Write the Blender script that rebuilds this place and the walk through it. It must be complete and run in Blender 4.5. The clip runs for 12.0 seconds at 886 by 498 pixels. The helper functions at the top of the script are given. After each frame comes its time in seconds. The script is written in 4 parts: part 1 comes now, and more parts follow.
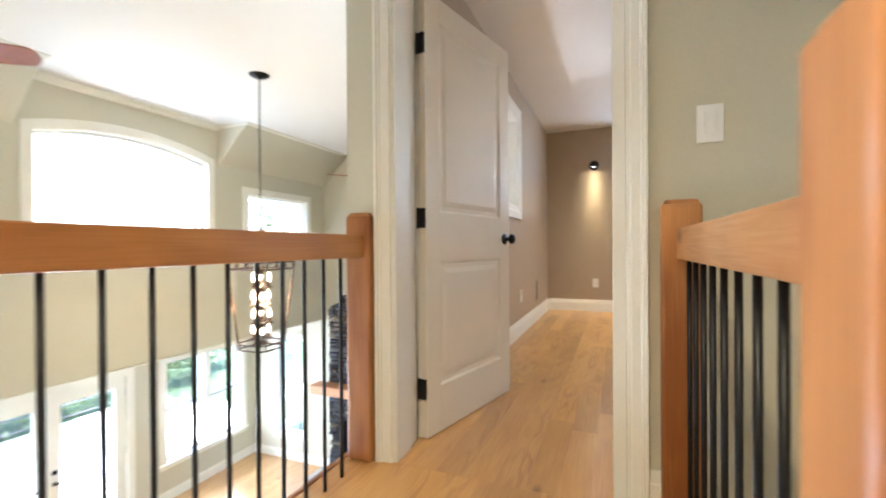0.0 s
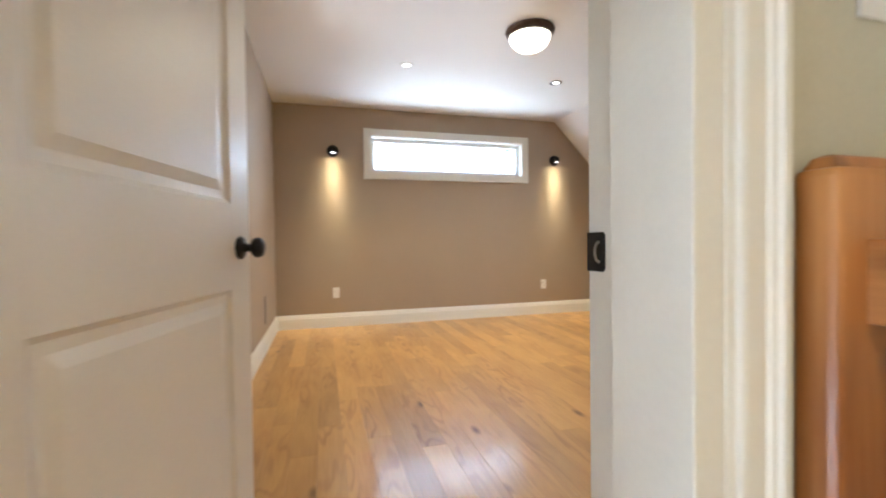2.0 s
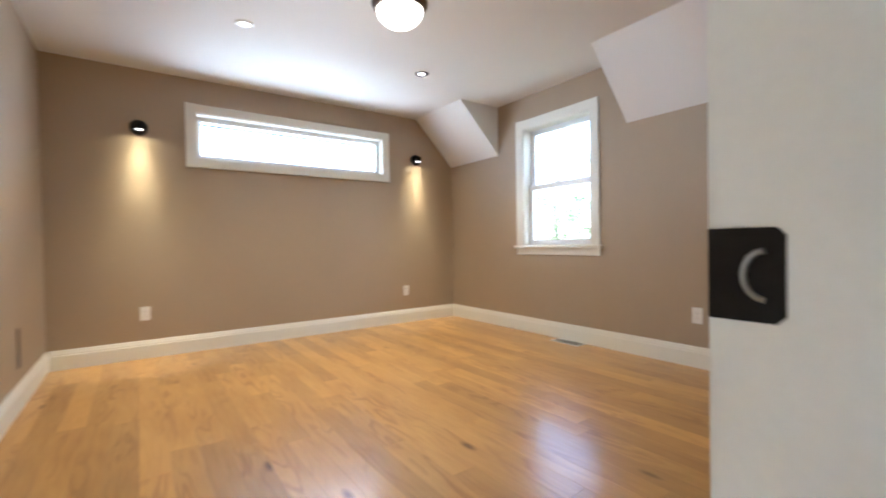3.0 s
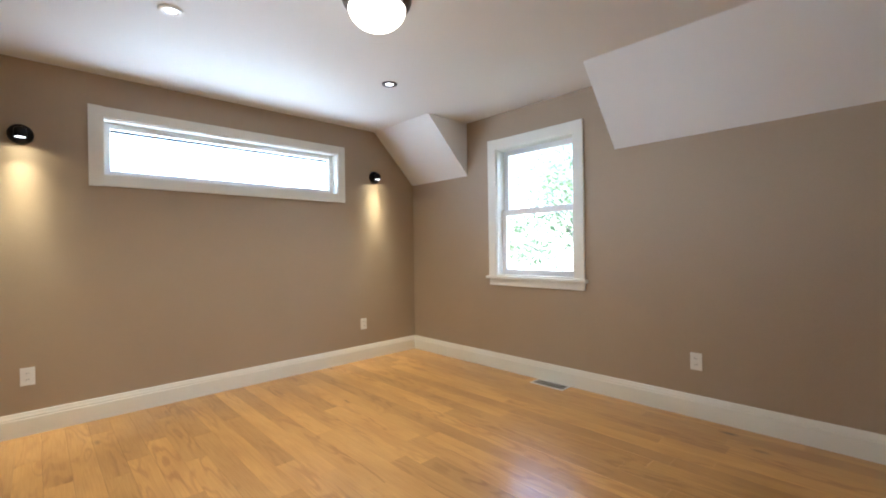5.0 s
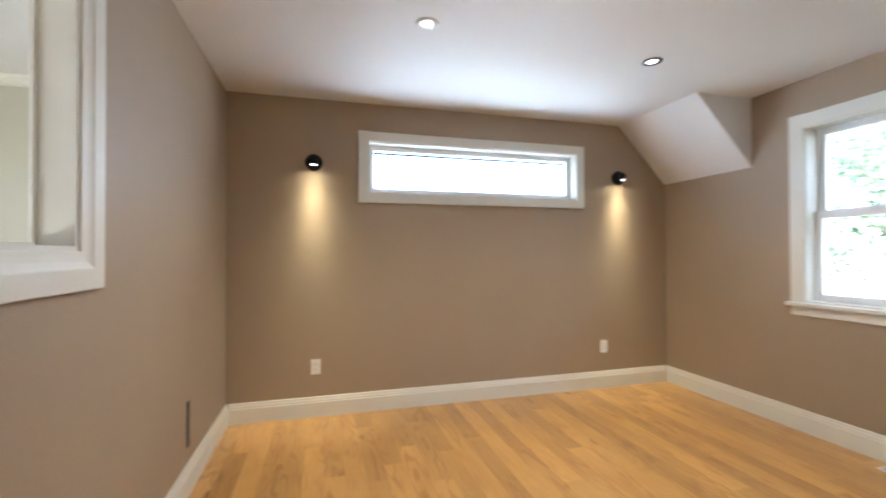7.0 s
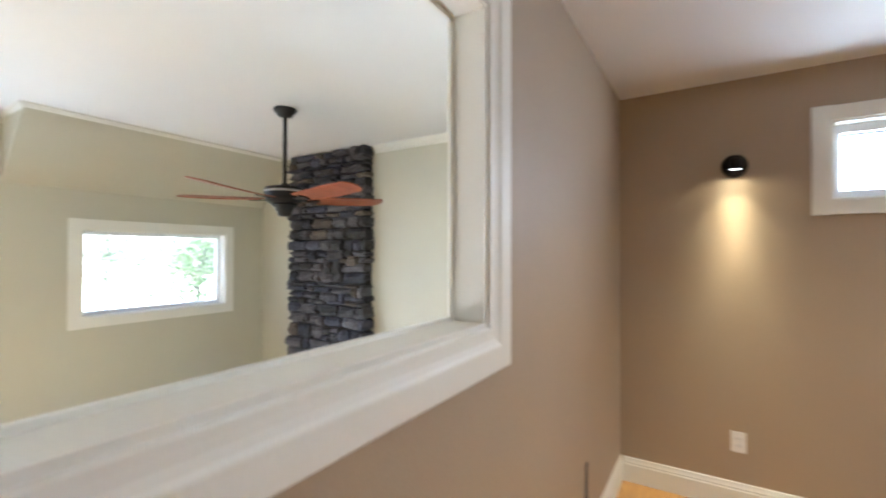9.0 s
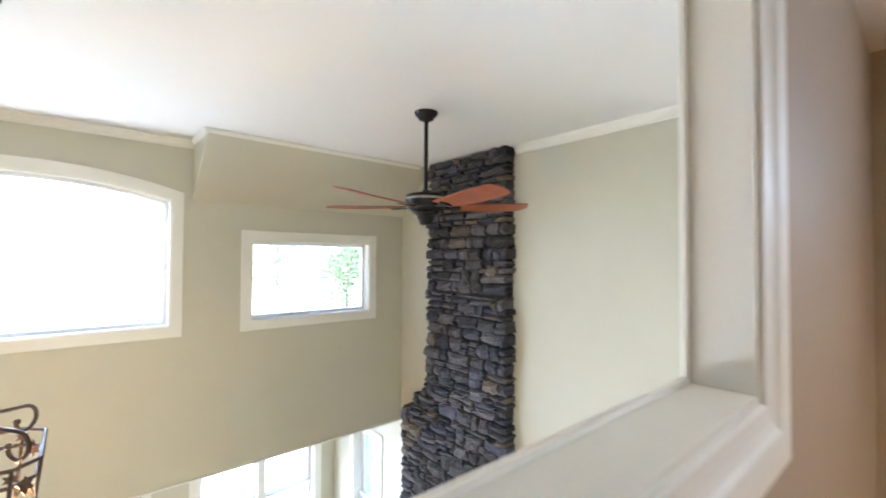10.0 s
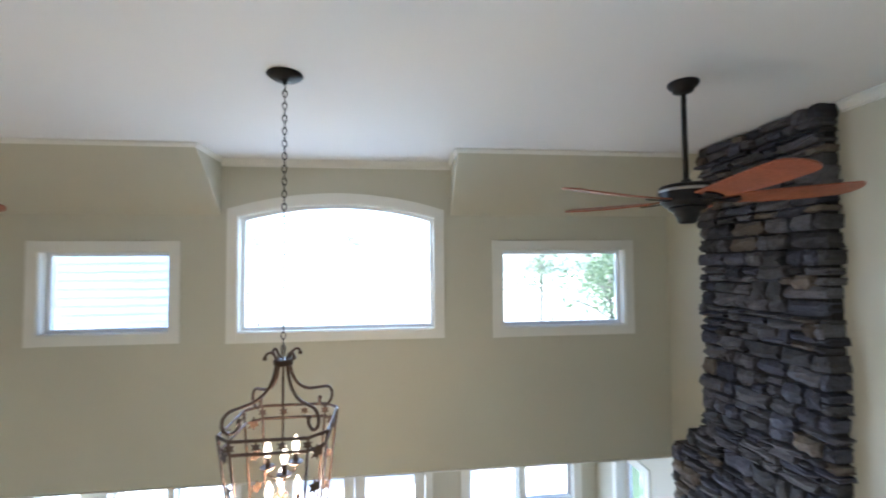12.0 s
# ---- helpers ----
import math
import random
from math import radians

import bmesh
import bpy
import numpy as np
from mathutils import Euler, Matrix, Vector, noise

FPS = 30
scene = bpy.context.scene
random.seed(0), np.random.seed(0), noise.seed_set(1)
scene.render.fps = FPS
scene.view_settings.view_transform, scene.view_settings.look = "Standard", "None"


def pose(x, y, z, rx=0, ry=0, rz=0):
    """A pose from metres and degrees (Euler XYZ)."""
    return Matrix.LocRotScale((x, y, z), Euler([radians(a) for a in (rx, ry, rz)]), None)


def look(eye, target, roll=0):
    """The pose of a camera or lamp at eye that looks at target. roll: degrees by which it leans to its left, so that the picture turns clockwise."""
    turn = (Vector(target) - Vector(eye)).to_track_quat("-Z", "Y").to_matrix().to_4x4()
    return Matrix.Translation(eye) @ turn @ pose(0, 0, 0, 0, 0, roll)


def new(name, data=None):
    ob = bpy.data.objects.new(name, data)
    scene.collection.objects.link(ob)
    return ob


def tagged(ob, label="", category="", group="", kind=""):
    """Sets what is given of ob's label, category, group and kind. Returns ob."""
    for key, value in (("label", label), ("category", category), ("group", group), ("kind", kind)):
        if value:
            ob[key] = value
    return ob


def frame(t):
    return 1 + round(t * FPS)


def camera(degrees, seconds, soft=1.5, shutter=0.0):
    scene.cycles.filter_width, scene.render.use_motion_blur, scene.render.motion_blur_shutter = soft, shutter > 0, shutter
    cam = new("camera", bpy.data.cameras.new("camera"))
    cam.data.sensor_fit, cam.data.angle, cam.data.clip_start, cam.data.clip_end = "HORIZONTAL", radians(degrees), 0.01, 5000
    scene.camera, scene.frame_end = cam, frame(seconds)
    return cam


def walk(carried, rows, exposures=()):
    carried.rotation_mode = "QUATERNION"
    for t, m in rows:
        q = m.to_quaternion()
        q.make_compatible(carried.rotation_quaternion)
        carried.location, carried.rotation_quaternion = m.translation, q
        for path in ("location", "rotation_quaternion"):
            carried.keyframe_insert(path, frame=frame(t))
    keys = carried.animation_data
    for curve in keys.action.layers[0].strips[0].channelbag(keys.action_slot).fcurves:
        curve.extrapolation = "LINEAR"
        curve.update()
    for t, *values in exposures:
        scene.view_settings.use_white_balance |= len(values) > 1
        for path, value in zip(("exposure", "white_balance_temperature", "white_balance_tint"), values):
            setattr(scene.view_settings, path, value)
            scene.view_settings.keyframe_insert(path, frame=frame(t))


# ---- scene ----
cam = camera(92.1, 12.0, soft=1.9, shutter=0.5)
PATH = [
    (0, (0.0, 0.064, 0.878), (-0.752, 1.917, 0.867), -0.4),
    (0.3, (-0.126, 0.162, 0.895), (-0.664, 2.089, 0.881), -0.4),
    (0.5, (-0.201, 0.251, 0.904), (-0.579, 2.215, 0.886), -0.6),
    (0.7, (-0.256, 0.366, 0.907), (-0.483, 2.353, 0.884), -0.6),
    (1, (-0.326, 0.571, 0.925), (-0.362, 2.57, 0.896), -0.7),
    (1.5, (-0.393, 0.911, 0.935), (-0.154, 2.897, 0.905), -0.5),
    (2, (-0.388, 1.233, 0.93), (0.151, 3.158, 0.896), -0.7),
    (2.5, (-0.355, 1.501, 0.932), (0.489, 3.314, 0.9), -0.7),
    (3, (-0.3, 1.706, 0.935), (0.863, 3.333, 0.908), -0.9),
    (3.5, (-0.262, 1.881, 0.97), (1.125, 3.322, 0.951), -0.9),
    (5.5, (-0.202, 2.314, 1.211), (1.166, 3.773, 1.217), -0.8),
    (6, (-0.197, 2.385, 1.22), (0.938, 4.033, 1.237), -0.5),
    (6.5, (-0.196, 2.529, 1.226), (0.661, 4.336, 1.25), -0.4),
    (8.5, (-0.27, 3.084, 1.382), (-0.967, 4.958, 1.399), 0.2),
    (9, (-0.396, 3.168, 1.447), (-1.454, 4.865, 1.466), 0.1),
    (9.5, (-0.535, 3.268, 1.47), (-1.88, 4.748, 1.506), 0.3),
    (10, (-0.698, 3.349, 1.478), (-2.209, 4.657, 1.523), 0.3),
    (10.5, (-0.822, 3.424, 1.48), (-2.466, 4.562, 1.53), 0.2),
    (11, (-0.853, 3.464, 1.48), (-2.649, 4.342, 1.542), -0.0),
    (11.5, (-0.853, 3.51, 1.479), (-2.774, 4.061, 1.551), -0.3),
    (12, (-0.829, 3.582, 1.488), (-2.815, 3.805, 1.568), -0.5),
]
EXPOSURES = [(0.0, 4.2, 5600, 10), (1.5, 4.12, 5700, 10), (2.5, 4.12, 5600, 10), (3.5, 4.0, 5550, 10), (5.5, 3.87, 5500, 9), (6.5, 3.87, 5560, 9), (9.5, 3.95, 5550, 11), (11.0, 3.88, 5380, 12), (12.0, 3.12, 5180, 11)]
walk(cam, [(t, look(eye, target, roll)) for t, eye, target, roll in PATH], EXPOSURES)

# ---- world and large lights ----
world = bpy.data.worlds.new("sky")
scene.world = world
world.use_nodes = True
wn = world.node_tree.nodes
sky = wn.new("ShaderNodeTexSky")
sky.sky_type = "NISHITA"
sky.sun_disc = False
sky.sun_elevation = radians(52)
sky.sun_rotation = radians(165)
sky.dust_density = 2.0
world.node_tree.links.new(sky.outputs[0], wn["Background"].inputs[0])
wn["Background"].inputs[1].default_value = 0.15


def lamp(name, kind, m, energy, colour, size=0.1, size_y=None, angle=None, blend=0.5):
    data = bpy.data.lights.new(name, kind)
    data.energy, data.color = energy, colour
    if kind == "AREA":
        data.shape, data.size, data.size_y = "RECTANGLE", size, size_y or size
    elif kind == "SUN":
        data.angle = radians(size)
    else:
        data.shadow_soft_size = size
    if kind == "SPOT":
        data.spot_size, data.spot_blend = radians(angle), blend
    ob = new(name, data)
    ob.matrix_world = m
    return ob


lamp("sun", "SUN", look((2, -12, 16), (0, 0, 0)), 4.0, (1.0, 0.95, 0.88), 0.8)

# daylight stand-ins in the openings that face the open sky and the sunlit deck
DAY = (0.82, 0.91, 1.0)


def daylight(x, y, z, way, width, height, energy):
    lamp("window_daylight", "AREA", look((x, y, z), (x + way[0], y + way[1], z + way[2])), energy, DAY, width, height)


daylight(-4.93, 3.07, 1.44, (1, 0, -0.25), 1.66, 0.98, 2.6)
for y0, y1 in ((2.30, 2.92), (3.20, 3.82)):
    daylight(-6.56, (y0 + y1) / 2, -2.2, (1, 0, 0.35), y1 - y0, 0.9, 2.7)
for y0, y1, z0, z1 in ((-1.55, -0.95, -2.7, -1.1), (-0.75, -0.15, -2.7, -1.1), (0.24, 0.84, -2.36, -0.95), (0.94, 1.54, -2.36, -0.95)):
    daylight(-6.56, (y0 + y1) / 2, (z0 + z1) / 2, (1, 0, 0.3), y1 - y0, z1 - z0, 3.3)
for y in (4.88, 5.58):
    daylight(-6.56, y, -2.12, (1, 0, 0.4), 0.58, 0.42, 1.7)
daylight(1.082, 6.30, 1.93, (0, -1, 0.4), 1.78, 0.33, 1.7)

# ---- materials ----


def material(name, base, rough=0.5, metal=0.0, vary=0.12, scale=6.0, fine=80.0, bump=0.02, coat=0.0, tint=None, each=0.0, stretch=(1, 1, 1), gap=0.002):
    """A surface with broad stains, fine grain and relief; each: how much one piece differs from the next."""
    mat = bpy.data.materials.new(name)
    mat.use_nodes = True
    nt = mat.node_tree
    n, l = nt.nodes, nt.links
    b = n["Principled BSDF"]
    geo = n.new("ShaderNodeNewGeometry")
    mapping = n.new("ShaderNodeMapping")
    mapping.inputs["Scale"].default_value = stretch
    l.new(geo.outputs["Position"], mapping.inputs["Vector"])
    wide = n.new("ShaderNodeTexNoise")
    wide.inputs["Scale"].default_value, wide.inputs["Detail"].default_value = scale, 4
    small = n.new("ShaderNodeTexNoise")
    small.inputs["Scale"].default_value, small.inputs["Detail"].default_value = fine, 3
    l.new(mapping.outputs[0], wide.inputs["Vector"])
    l.new(mapping.outputs[0], small.inputs["Vector"])
    mix = n.new("ShaderNodeMix")
    mix.data_type = "RGBA"
    tint = tint or tuple(c * (1 - 2 * vary) for c in base)
    mix.inputs["A"].default_value = (*base, 1)
    mix.inputs["B"].default_value = (*tint, 1)
    add = n.new("ShaderNodeMath")
    add.operation = "MULTIPLY_ADD"
    add.inputs[1].default_value, add.inputs[2].default_value = 0.45, 0.0
    l.new(small.outputs["Fac"], add.inputs[0])
    total = n.new("ShaderNodeMath")
    total.operation = "MULTIPLY_ADD"
    total.inputs[1].default_value = 0.55
    l.new(wide.outputs["Fac"], total.inputs[0])
    l.new(add.outputs[0], total.inputs[2])
    spread = n.new("ShaderNodeMapRange")
    spread.inputs["From Min"].default_value, spread.inputs["From Max"].default_value = 0.32, 0.68
    l.new(total.outputs[0], spread.inputs["Value"])
    l.new(spread.outputs[0], mix.inputs["Factor"])
    colour = mix.outputs["Result"]
    if each:
        info = n.new("ShaderNodeObjectInfo")
        rng = n.new("ShaderNodeMapRange")
        rng.inputs["To Min"].default_value, rng.inputs["To Max"].default_value = 1 - each, 1 + each
        l.new(info.outputs["Random"], rng.inputs["Value"])
        hsv = n.new("ShaderNodeHueSaturation")
        l.new(rng.outputs[0], hsv.inputs["Value"])
        l.new(colour, hsv.inputs["Color"])
        colour = hsv.outputs[0]
    l.new(colour, b.inputs["Base Color"])
    rr = n.new("ShaderNodeMapRange")
    rr.inputs["To Min"].default_value, rr.inputs["To Max"].default_value = max(rough - 0.06, 0.02), min(rough + 0.08, 1)
    l.new(small.outputs["Fac"], rr.inputs["Value"])
    l.new(rr.outputs[0], b.inputs["Roughness"])
    b.inputs["Metallic"].default_value = metal
    b.inputs["Coat Weight"].default_value = coat
    b.inputs["Coat Roughness"].default_value = 0.12
    if bump:
        bp = n.new("ShaderNodeBump")
        bp.inputs["Strength"].default_value, bp.inputs["Distance"].default_value = min(bump * 10, 1), gap
        l.new(small.outputs["Fac"], bp.inputs["Height"])
        l.new(bp.outputs[0], b.inputs["Normal"])
    return mat


def timber(name, light, dark, axis, rough=0.35, coat=0.0, each=0.12, grain=26.0, knots=True, drift=0.35, figure_depth=0.26, fibre_depth=0.30, rings_many=26.0, stretch_along=0.9, patchy=False):
    """Sawn wood with its grain along an axis, cathedral figure, dark knots and a shade of its own for each piece."""
    mat = bpy.data.materials.new(name)
    mat.use_nodes = True
    nt = mat.node_tree
    n, l = nt.nodes, nt.links
    b = n["Principled BSDF"]
    geo = n.new("ShaderNodeNewGeometry")
    info = n.new("ShaderNodeObjectInfo")
    shift = n.new("ShaderNodeVectorMath")
    shift.operation = "SCALE"
    shift.inputs[0].default_value = (37.0, 53.0, 71.0)
    l.new(info.outputs["Random"], shift.inputs["Scale"])
    place = n.new("ShaderNodeVectorMath")
    place.operation = "ADD"
    l.new(geo.outputs["Position"], place.inputs[0])
    l.new(shift.outputs[0], place.inputs[1])

    def noise_of(along, across, detail, distort=0.0):
        mp = n.new("ShaderNodeMapping")
        mp.inputs["Scale"].default_value = [along if i == axis else across for i in range(3)]
        l.new(place.outputs[0], mp.inputs["Vector"])
        tx = n.new("ShaderNodeTexNoise")
        tx.inputs["Scale"].default_value, tx.inputs["Detail"].default_value = 1.0, detail
        tx.inputs["Distortion"].default_value = distort
        l.new(mp.outputs[0], tx.inputs["Vector"])
        return tx.outputs["Fac"]

    figure = noise_of(stretch_along, grain * 0.45, 1.5, 0.25)
    rings = n.new("ShaderNodeMath")
    rings.operation = "MULTIPLY"
    rings.inputs[1].default_value = rings_many
    l.new(figure, rings.inputs[0])
    wave = n.new("ShaderNodeMath")
    wave.operation = "SINE"
    l.new(rings.outputs[0], wave.inputs[0])
    fibre = noise_of(5.0, 180.0, 4)
    blot = noise_of(1.6, 5.0, 2)

    def ranged(value, a, c, lo, hi):
        r = n.new("ShaderNodeMapRange")
        for key, v in (("From Min", a), ("From Max", c), ("To Min", lo), ("To Max", hi)):
            r.inputs[key].default_value = v
        l.new(value, r.inputs["Value"])
        return r.outputs[0]

    def plus(a, c):
        m = n.new("ShaderNodeMath")
        l.new(a, m.inputs[0])
        l.new(c, m.inputs[1])
        return m.outputs[0]

    bands = ranged(wave.outputs[0], 0.0, 1, 0.0, figure_depth)
    if patchy:
        where = n.new("ShaderNodeMath")
        where.operation = "MULTIPLY"
        l.new(bands, where.inputs[0])
        l.new(ranged(noise_of(0.8, 7.0, 2), 0.46, 0.66, 0.12, 1.0), where.inputs[1])
        bands = where.outputs[0]
    amount = plus(plus(bands, ranged(fibre, 0.3, 0.7, 0.0, fibre_depth)), ranged(blot, 0.3, 0.7, 0.0, drift))
    mix = n.new("ShaderNodeMix")
    mix.data_type = "RGBA"
    mix.inputs["A"].default_value, mix.inputs["B"].default_value = (*light, 1), (*dark, 1)
    l.new(amount, mix.inputs["Factor"])
    colour = mix.outputs["Result"]
    if knots:
        spot = n.new("ShaderNodeTexVoronoi")
        mp = n.new("ShaderNodeMapping")
        mp.inputs["Scale"].default_value = [1.5 if i == axis else 4.0 for i in range(3)]
        l.new(place.outputs[0], mp.inputs["Vector"])
        l.new(mp.outputs[0], spot.inputs["Vector"])
        spot.inputs["Scale"].default_value = 1.0
        km = n.new("ShaderNodeMix")
        km.data_type = "RGBA"
        km.inputs["B"].default_value = (*[c * 0.35 for c in dark], 1)
        l.new(ranged(spot.outputs["Distance"], 0.03, 0.10, 0.8, 0.0), km.inputs["Factor"])
        l.new(colour, km.inputs["A"])
        colour = km.outputs["Result"]
    hsv = n.new("ShaderNodeHueSaturation")
    l.new(ranged(info.outputs["Random"], 0, 1, 1 - each, 1 + each), hsv.inputs["Value"])
    l.new(colour, hsv.inputs["Color"])
    l.new(hsv.outputs[0], b.inputs["Base Color"])
    l.new(ranged(fibre, 0.2, 0.8, rough - 0.05, rough + 0.1), b.inputs["Roughness"])
    b.inputs["Coat Weight"].default_value, b.inputs["Coat Roughness"].default_value = coat, 0.16
    bp = n.new("ShaderNodeBump")
    bp.inputs["Strength"].default_value, bp.inputs["Distance"].default_value = 0.12, 0.001
    l.new(fibre, bp.inputs["Height"])
    l.new(bp.outputs[0], b.inputs["Normal"])
    return mat


def glow(name, colour, strength):
    mat = bpy.data.materials.new(name)
    mat.use_nodes = True
    b = mat.node_tree.nodes["Principled BSDF"]
    b.inputs["Base Color"].default_value = (0.9, 0.88, 0.82, 1)
    b.inputs["Emission Color"].default_value = (*colour, 1)
    b.inputs["Emission Strength"].default_value = strength
    return mat


def clear_glass(name):
    mat = bpy.data.materials.new(name)
    mat.use_nodes = True
    b = mat.node_tree.nodes["Principled BSDF"]
    b.inputs["Base Color"].default_value = (0.97, 0.99, 0.98, 1)
    b.inputs["Roughness"].default_value = 0.01
    b.inputs["IOR"].default_value = 1.45
    b.inputs["Transmission Weight"].default_value = 1.0
    return mat


TAUPE = material("taupe_wall_paint", (0.41, 0.318, 0.220), 0.55, vary=0.05, scale=1.2, fine=160, bump=0.03, gap=0.0008)
SAGE = material("sage_wall_paint", (0.575, 0.55, 0.435), 0.55, vary=0.04, scale=1.2, fine=160, bump=0.03, gap=0.0008)
CEILING = material("ceiling_paint", (0.80, 0.79, 0.77), 0.7, vary=0.02, scale=1.0, fine=200, bump=0.02, gap=0.0008)
TRIM = material("white_trim_paint", (0.80, 0.785, 0.71), 0.46, vary=0.025, scale=4, fine=120, bump=0.015, gap=0.0005)
DOORPAINT = material("off_white_door_paint", (0.80, 0.75, 0.65), 0.35, vary=0.03, scale=3, fine=140, bump=0.02, gap=0.0006)
VINYL = material("white_vinyl", (0.82, 0.83, 0.84), 0.3, vary=0.02, bump=0.0)
PLASTIC = material("white_plastic", (0.82, 0.81, 0.78), 0.3, vary=0.02, bump=0.0)
OAK_Y = timber("oak_floor_board", (0.63, 0.352, 0.108), (0.25, 0.104, 0.026), 1, rough=0.34, coat=0.4, each=0.17, grain=24, drift=0.30, figure_depth=0.33, fibre_depth=0.19, rings_many=38.0, stretch_along=2.0, patchy=True)
OAK_LOW = timber("oak_floor_far", (0.62, 0.38, 0.17), (0.42, 0.23, 0.085), 1, rough=0.3, coat=0.3, each=0.0)
CEDAR_Y = timber("stained_pine_lengthwise", (0.54, 0.250, 0.072), (0.25, 0.085, 0.018), 1, rough=0.34, coat=0.25, each=0.06, grain=9, drift=0.7, figure_depth=0.16, fibre_depth=0.2, rings_many=15.0, stretch_along=1.4)
CEDAR_Z = timber("stained_pine_upright", (0.57, 0.265, 0.075), (0.23, 0.070, 0.013), 2, rough=0.42, coat=0.15, each=0.06, grain=9, drift=0.8, figure_depth=0.16, fibre_depth=0.2, rings_many=15.0, stretch_along=1.4)
CEDAR_X = timber("pine_mantel", (0.56, 0.26, 0.10), (0.36, 0.14, 0.045), 0, rough=0.45, each=0.05, grain=12)
BLADE = material("reddish_wood_blade", (0.34, 0.095, 0.035), 0.42, vary=0.22, scale=8, fine=60, bump=0.01)
BLACK = material("matt_black_metal", (0.018, 0.017, 0.017), 0.38, 0.6, vary=0.2, bump=0.02)
BRONZE = material("oil_rubbed_bronze", (0.11, 0.062, 0.036), 0.45, 0.45, vary=0.25, scale=20, bump=0.04)
BRUSHED = material("brushed_nickel", (0.45, 0.43, 0.40), 0.32, 1.0, vary=0.1, bump=0.02)
STONE = material("ledge_stone", (0.106, 0.101, 0.106), 0.8, vary=0.3, scale=9, fine=55, bump=0.09, each=0.58, gap=0.008)
STONE_WARM = material("ledge_stone_brown", (0.185, 0.148, 0.112), 0.8, vary=0.3, scale=9, fine=55, bump=0.09, each=0.45, gap=0.008)
STONE_BLUE = material("ledge_stone_blue", (0.072, 0.073, 0.096), 0.8, vary=0.3, scale=9, fine=55, bump=0.09, each=0.5, gap=0.008)
MORTAR = material("dark_joint", (0.03, 0.028, 0.028), 0.95, vary=0.2, bump=0.05)
HEARTH = material("hearth_slab", (0.45, 0.45, 0.46), 0.6, vary=0.1, bump=0.03)
# black firebox steel; also paints the shade of small holes and gaps
STEEL_AND_HOLE_BLACK = material("firebox_steel_and_hole_black", (0.02, 0.02, 0.02), 0.5, 0.4, vary=0.2, bump=0.02)
GLASS = clear_glass("window_glass")
BOWL = glow("frosted_bowl", (1.0, 0.88, 0.66), 0.36)
BULB = glow("candle_bulb", (1.0, 0.78, 0.48), 0.9)
DISC = glow("downlight_lens", (1.0, 0.95, 0.88), 0.5)
SIDING = material("pale_siding", (0.48, 0.50, 0.53), 0.6, vary=0.05, bump=0.03)
SHINGLE = material("roof_shingle", (0.10, 0.10, 0.11), 0.9, vary=0.2, scale=10, bump=0.08)
GRASS = material("lawn", (0.04, 0.07, 0.028), 0.95, vary=0.25, scale=0.7, fine=14, bump=0.1, gap=0.03)
# far ground: glare put into the colour, pale so it burns out white
PALE_GROUND = material("far_ground_bleached", (0.34, 0.33, 0.24), 0.95, vary=0.15, scale=0.3, fine=6, bump=0.05, gap=0.03)
DECK = material("deck_boards_grey", (0.46, 0.44, 0.42), 0.7, vary=0.12, scale=2, fine=40, bump=0.05, stretch=(1, 6, 1))
BARK = material("bark", (0.17, 0.15, 0.13), 0.95, vary=0.3, scale=8, fine=40, bump=0.1, stretch=(1, 1, 0.25), gap=0.02)
LEAF = material("leaf_green", (0.10, 0.125, 0.075), 0.6, vary=0.22, scale=1.5, fine=9, bump=0.0, each=0.15)
nt = LEAF.node_tree
through_leaf = nt.nodes.new("ShaderNodeBsdfTranslucent")
through_leaf.inputs["Color"].default_value = (0.21, 0.28, 0.14, 1)
both = nt.nodes.new("ShaderNodeMixShader")
both.inputs[0].default_value = 0.5
nt.links.new(nt.nodes["Principled BSDF"].outputs[0], both.inputs[1])
nt.links.new(through_leaf.outputs[0], both.inputs[2])
nt.links.new(both.outputs[0], nt.nodes["Material Output"].inputs[0])
SLATE = material("dark_grey_plastic", (0.09, 0.085, 0.09), 0.5, vary=0.1, bump=0.01)

# ---- building helpers ----


def mesh_of(name, bm, mat):
    bmesh.ops.recalc_face_normals(bm, faces=bm.faces)
    me = bpy.data.meshes.new(name)
    bm.to_mesh(me)
    bm.free()
    me.materials.append(mat)
    return me


def part(name, bm, mat, parent=None, label="", smooth=False):
    me = mesh_of(name, bm, mat)
    if smooth:
        for p in me.polygons:
            p.use_smooth = True
    ob = new(name, me)
    if parent:
        ob.parent = parent
    if label:
        ob["label"] = label
    return ob


def setting(name, bm, mat, label, category, parent=None):
    return tagged(part(name, bm, mat, parent), label, category, kind="structure")


def thing(name, m, label, category, group="", kind=""):
    ob = new(name)
    ob.empty_display_size = 0.1
    ob.matrix_world = m
    return tagged(ob, label, category, group, kind)


def box(x0, y0, z0, x1, y1, z1, bevel=0.0, bm=None):
    bm = bm or bmesh.new()
    made = bmesh.ops.create_cube(bm, size=1.0)["verts"]
    for v in made:
        v.co = Vector(((x0 + x1) / 2 + v.co.x * (x1 - x0), (y0 + y1) / 2 + v.co.y * (y1 - y0), (z0 + z1) / 2 + v.co.z * (z1 - z0)))
    if bevel:
        edges = list({e for v in made for e in v.link_edges})
        bmesh.ops.bevel(bm, geom=edges, offset=bevel, segments=2, affect="EDGES", profile=0.6)
    return bm


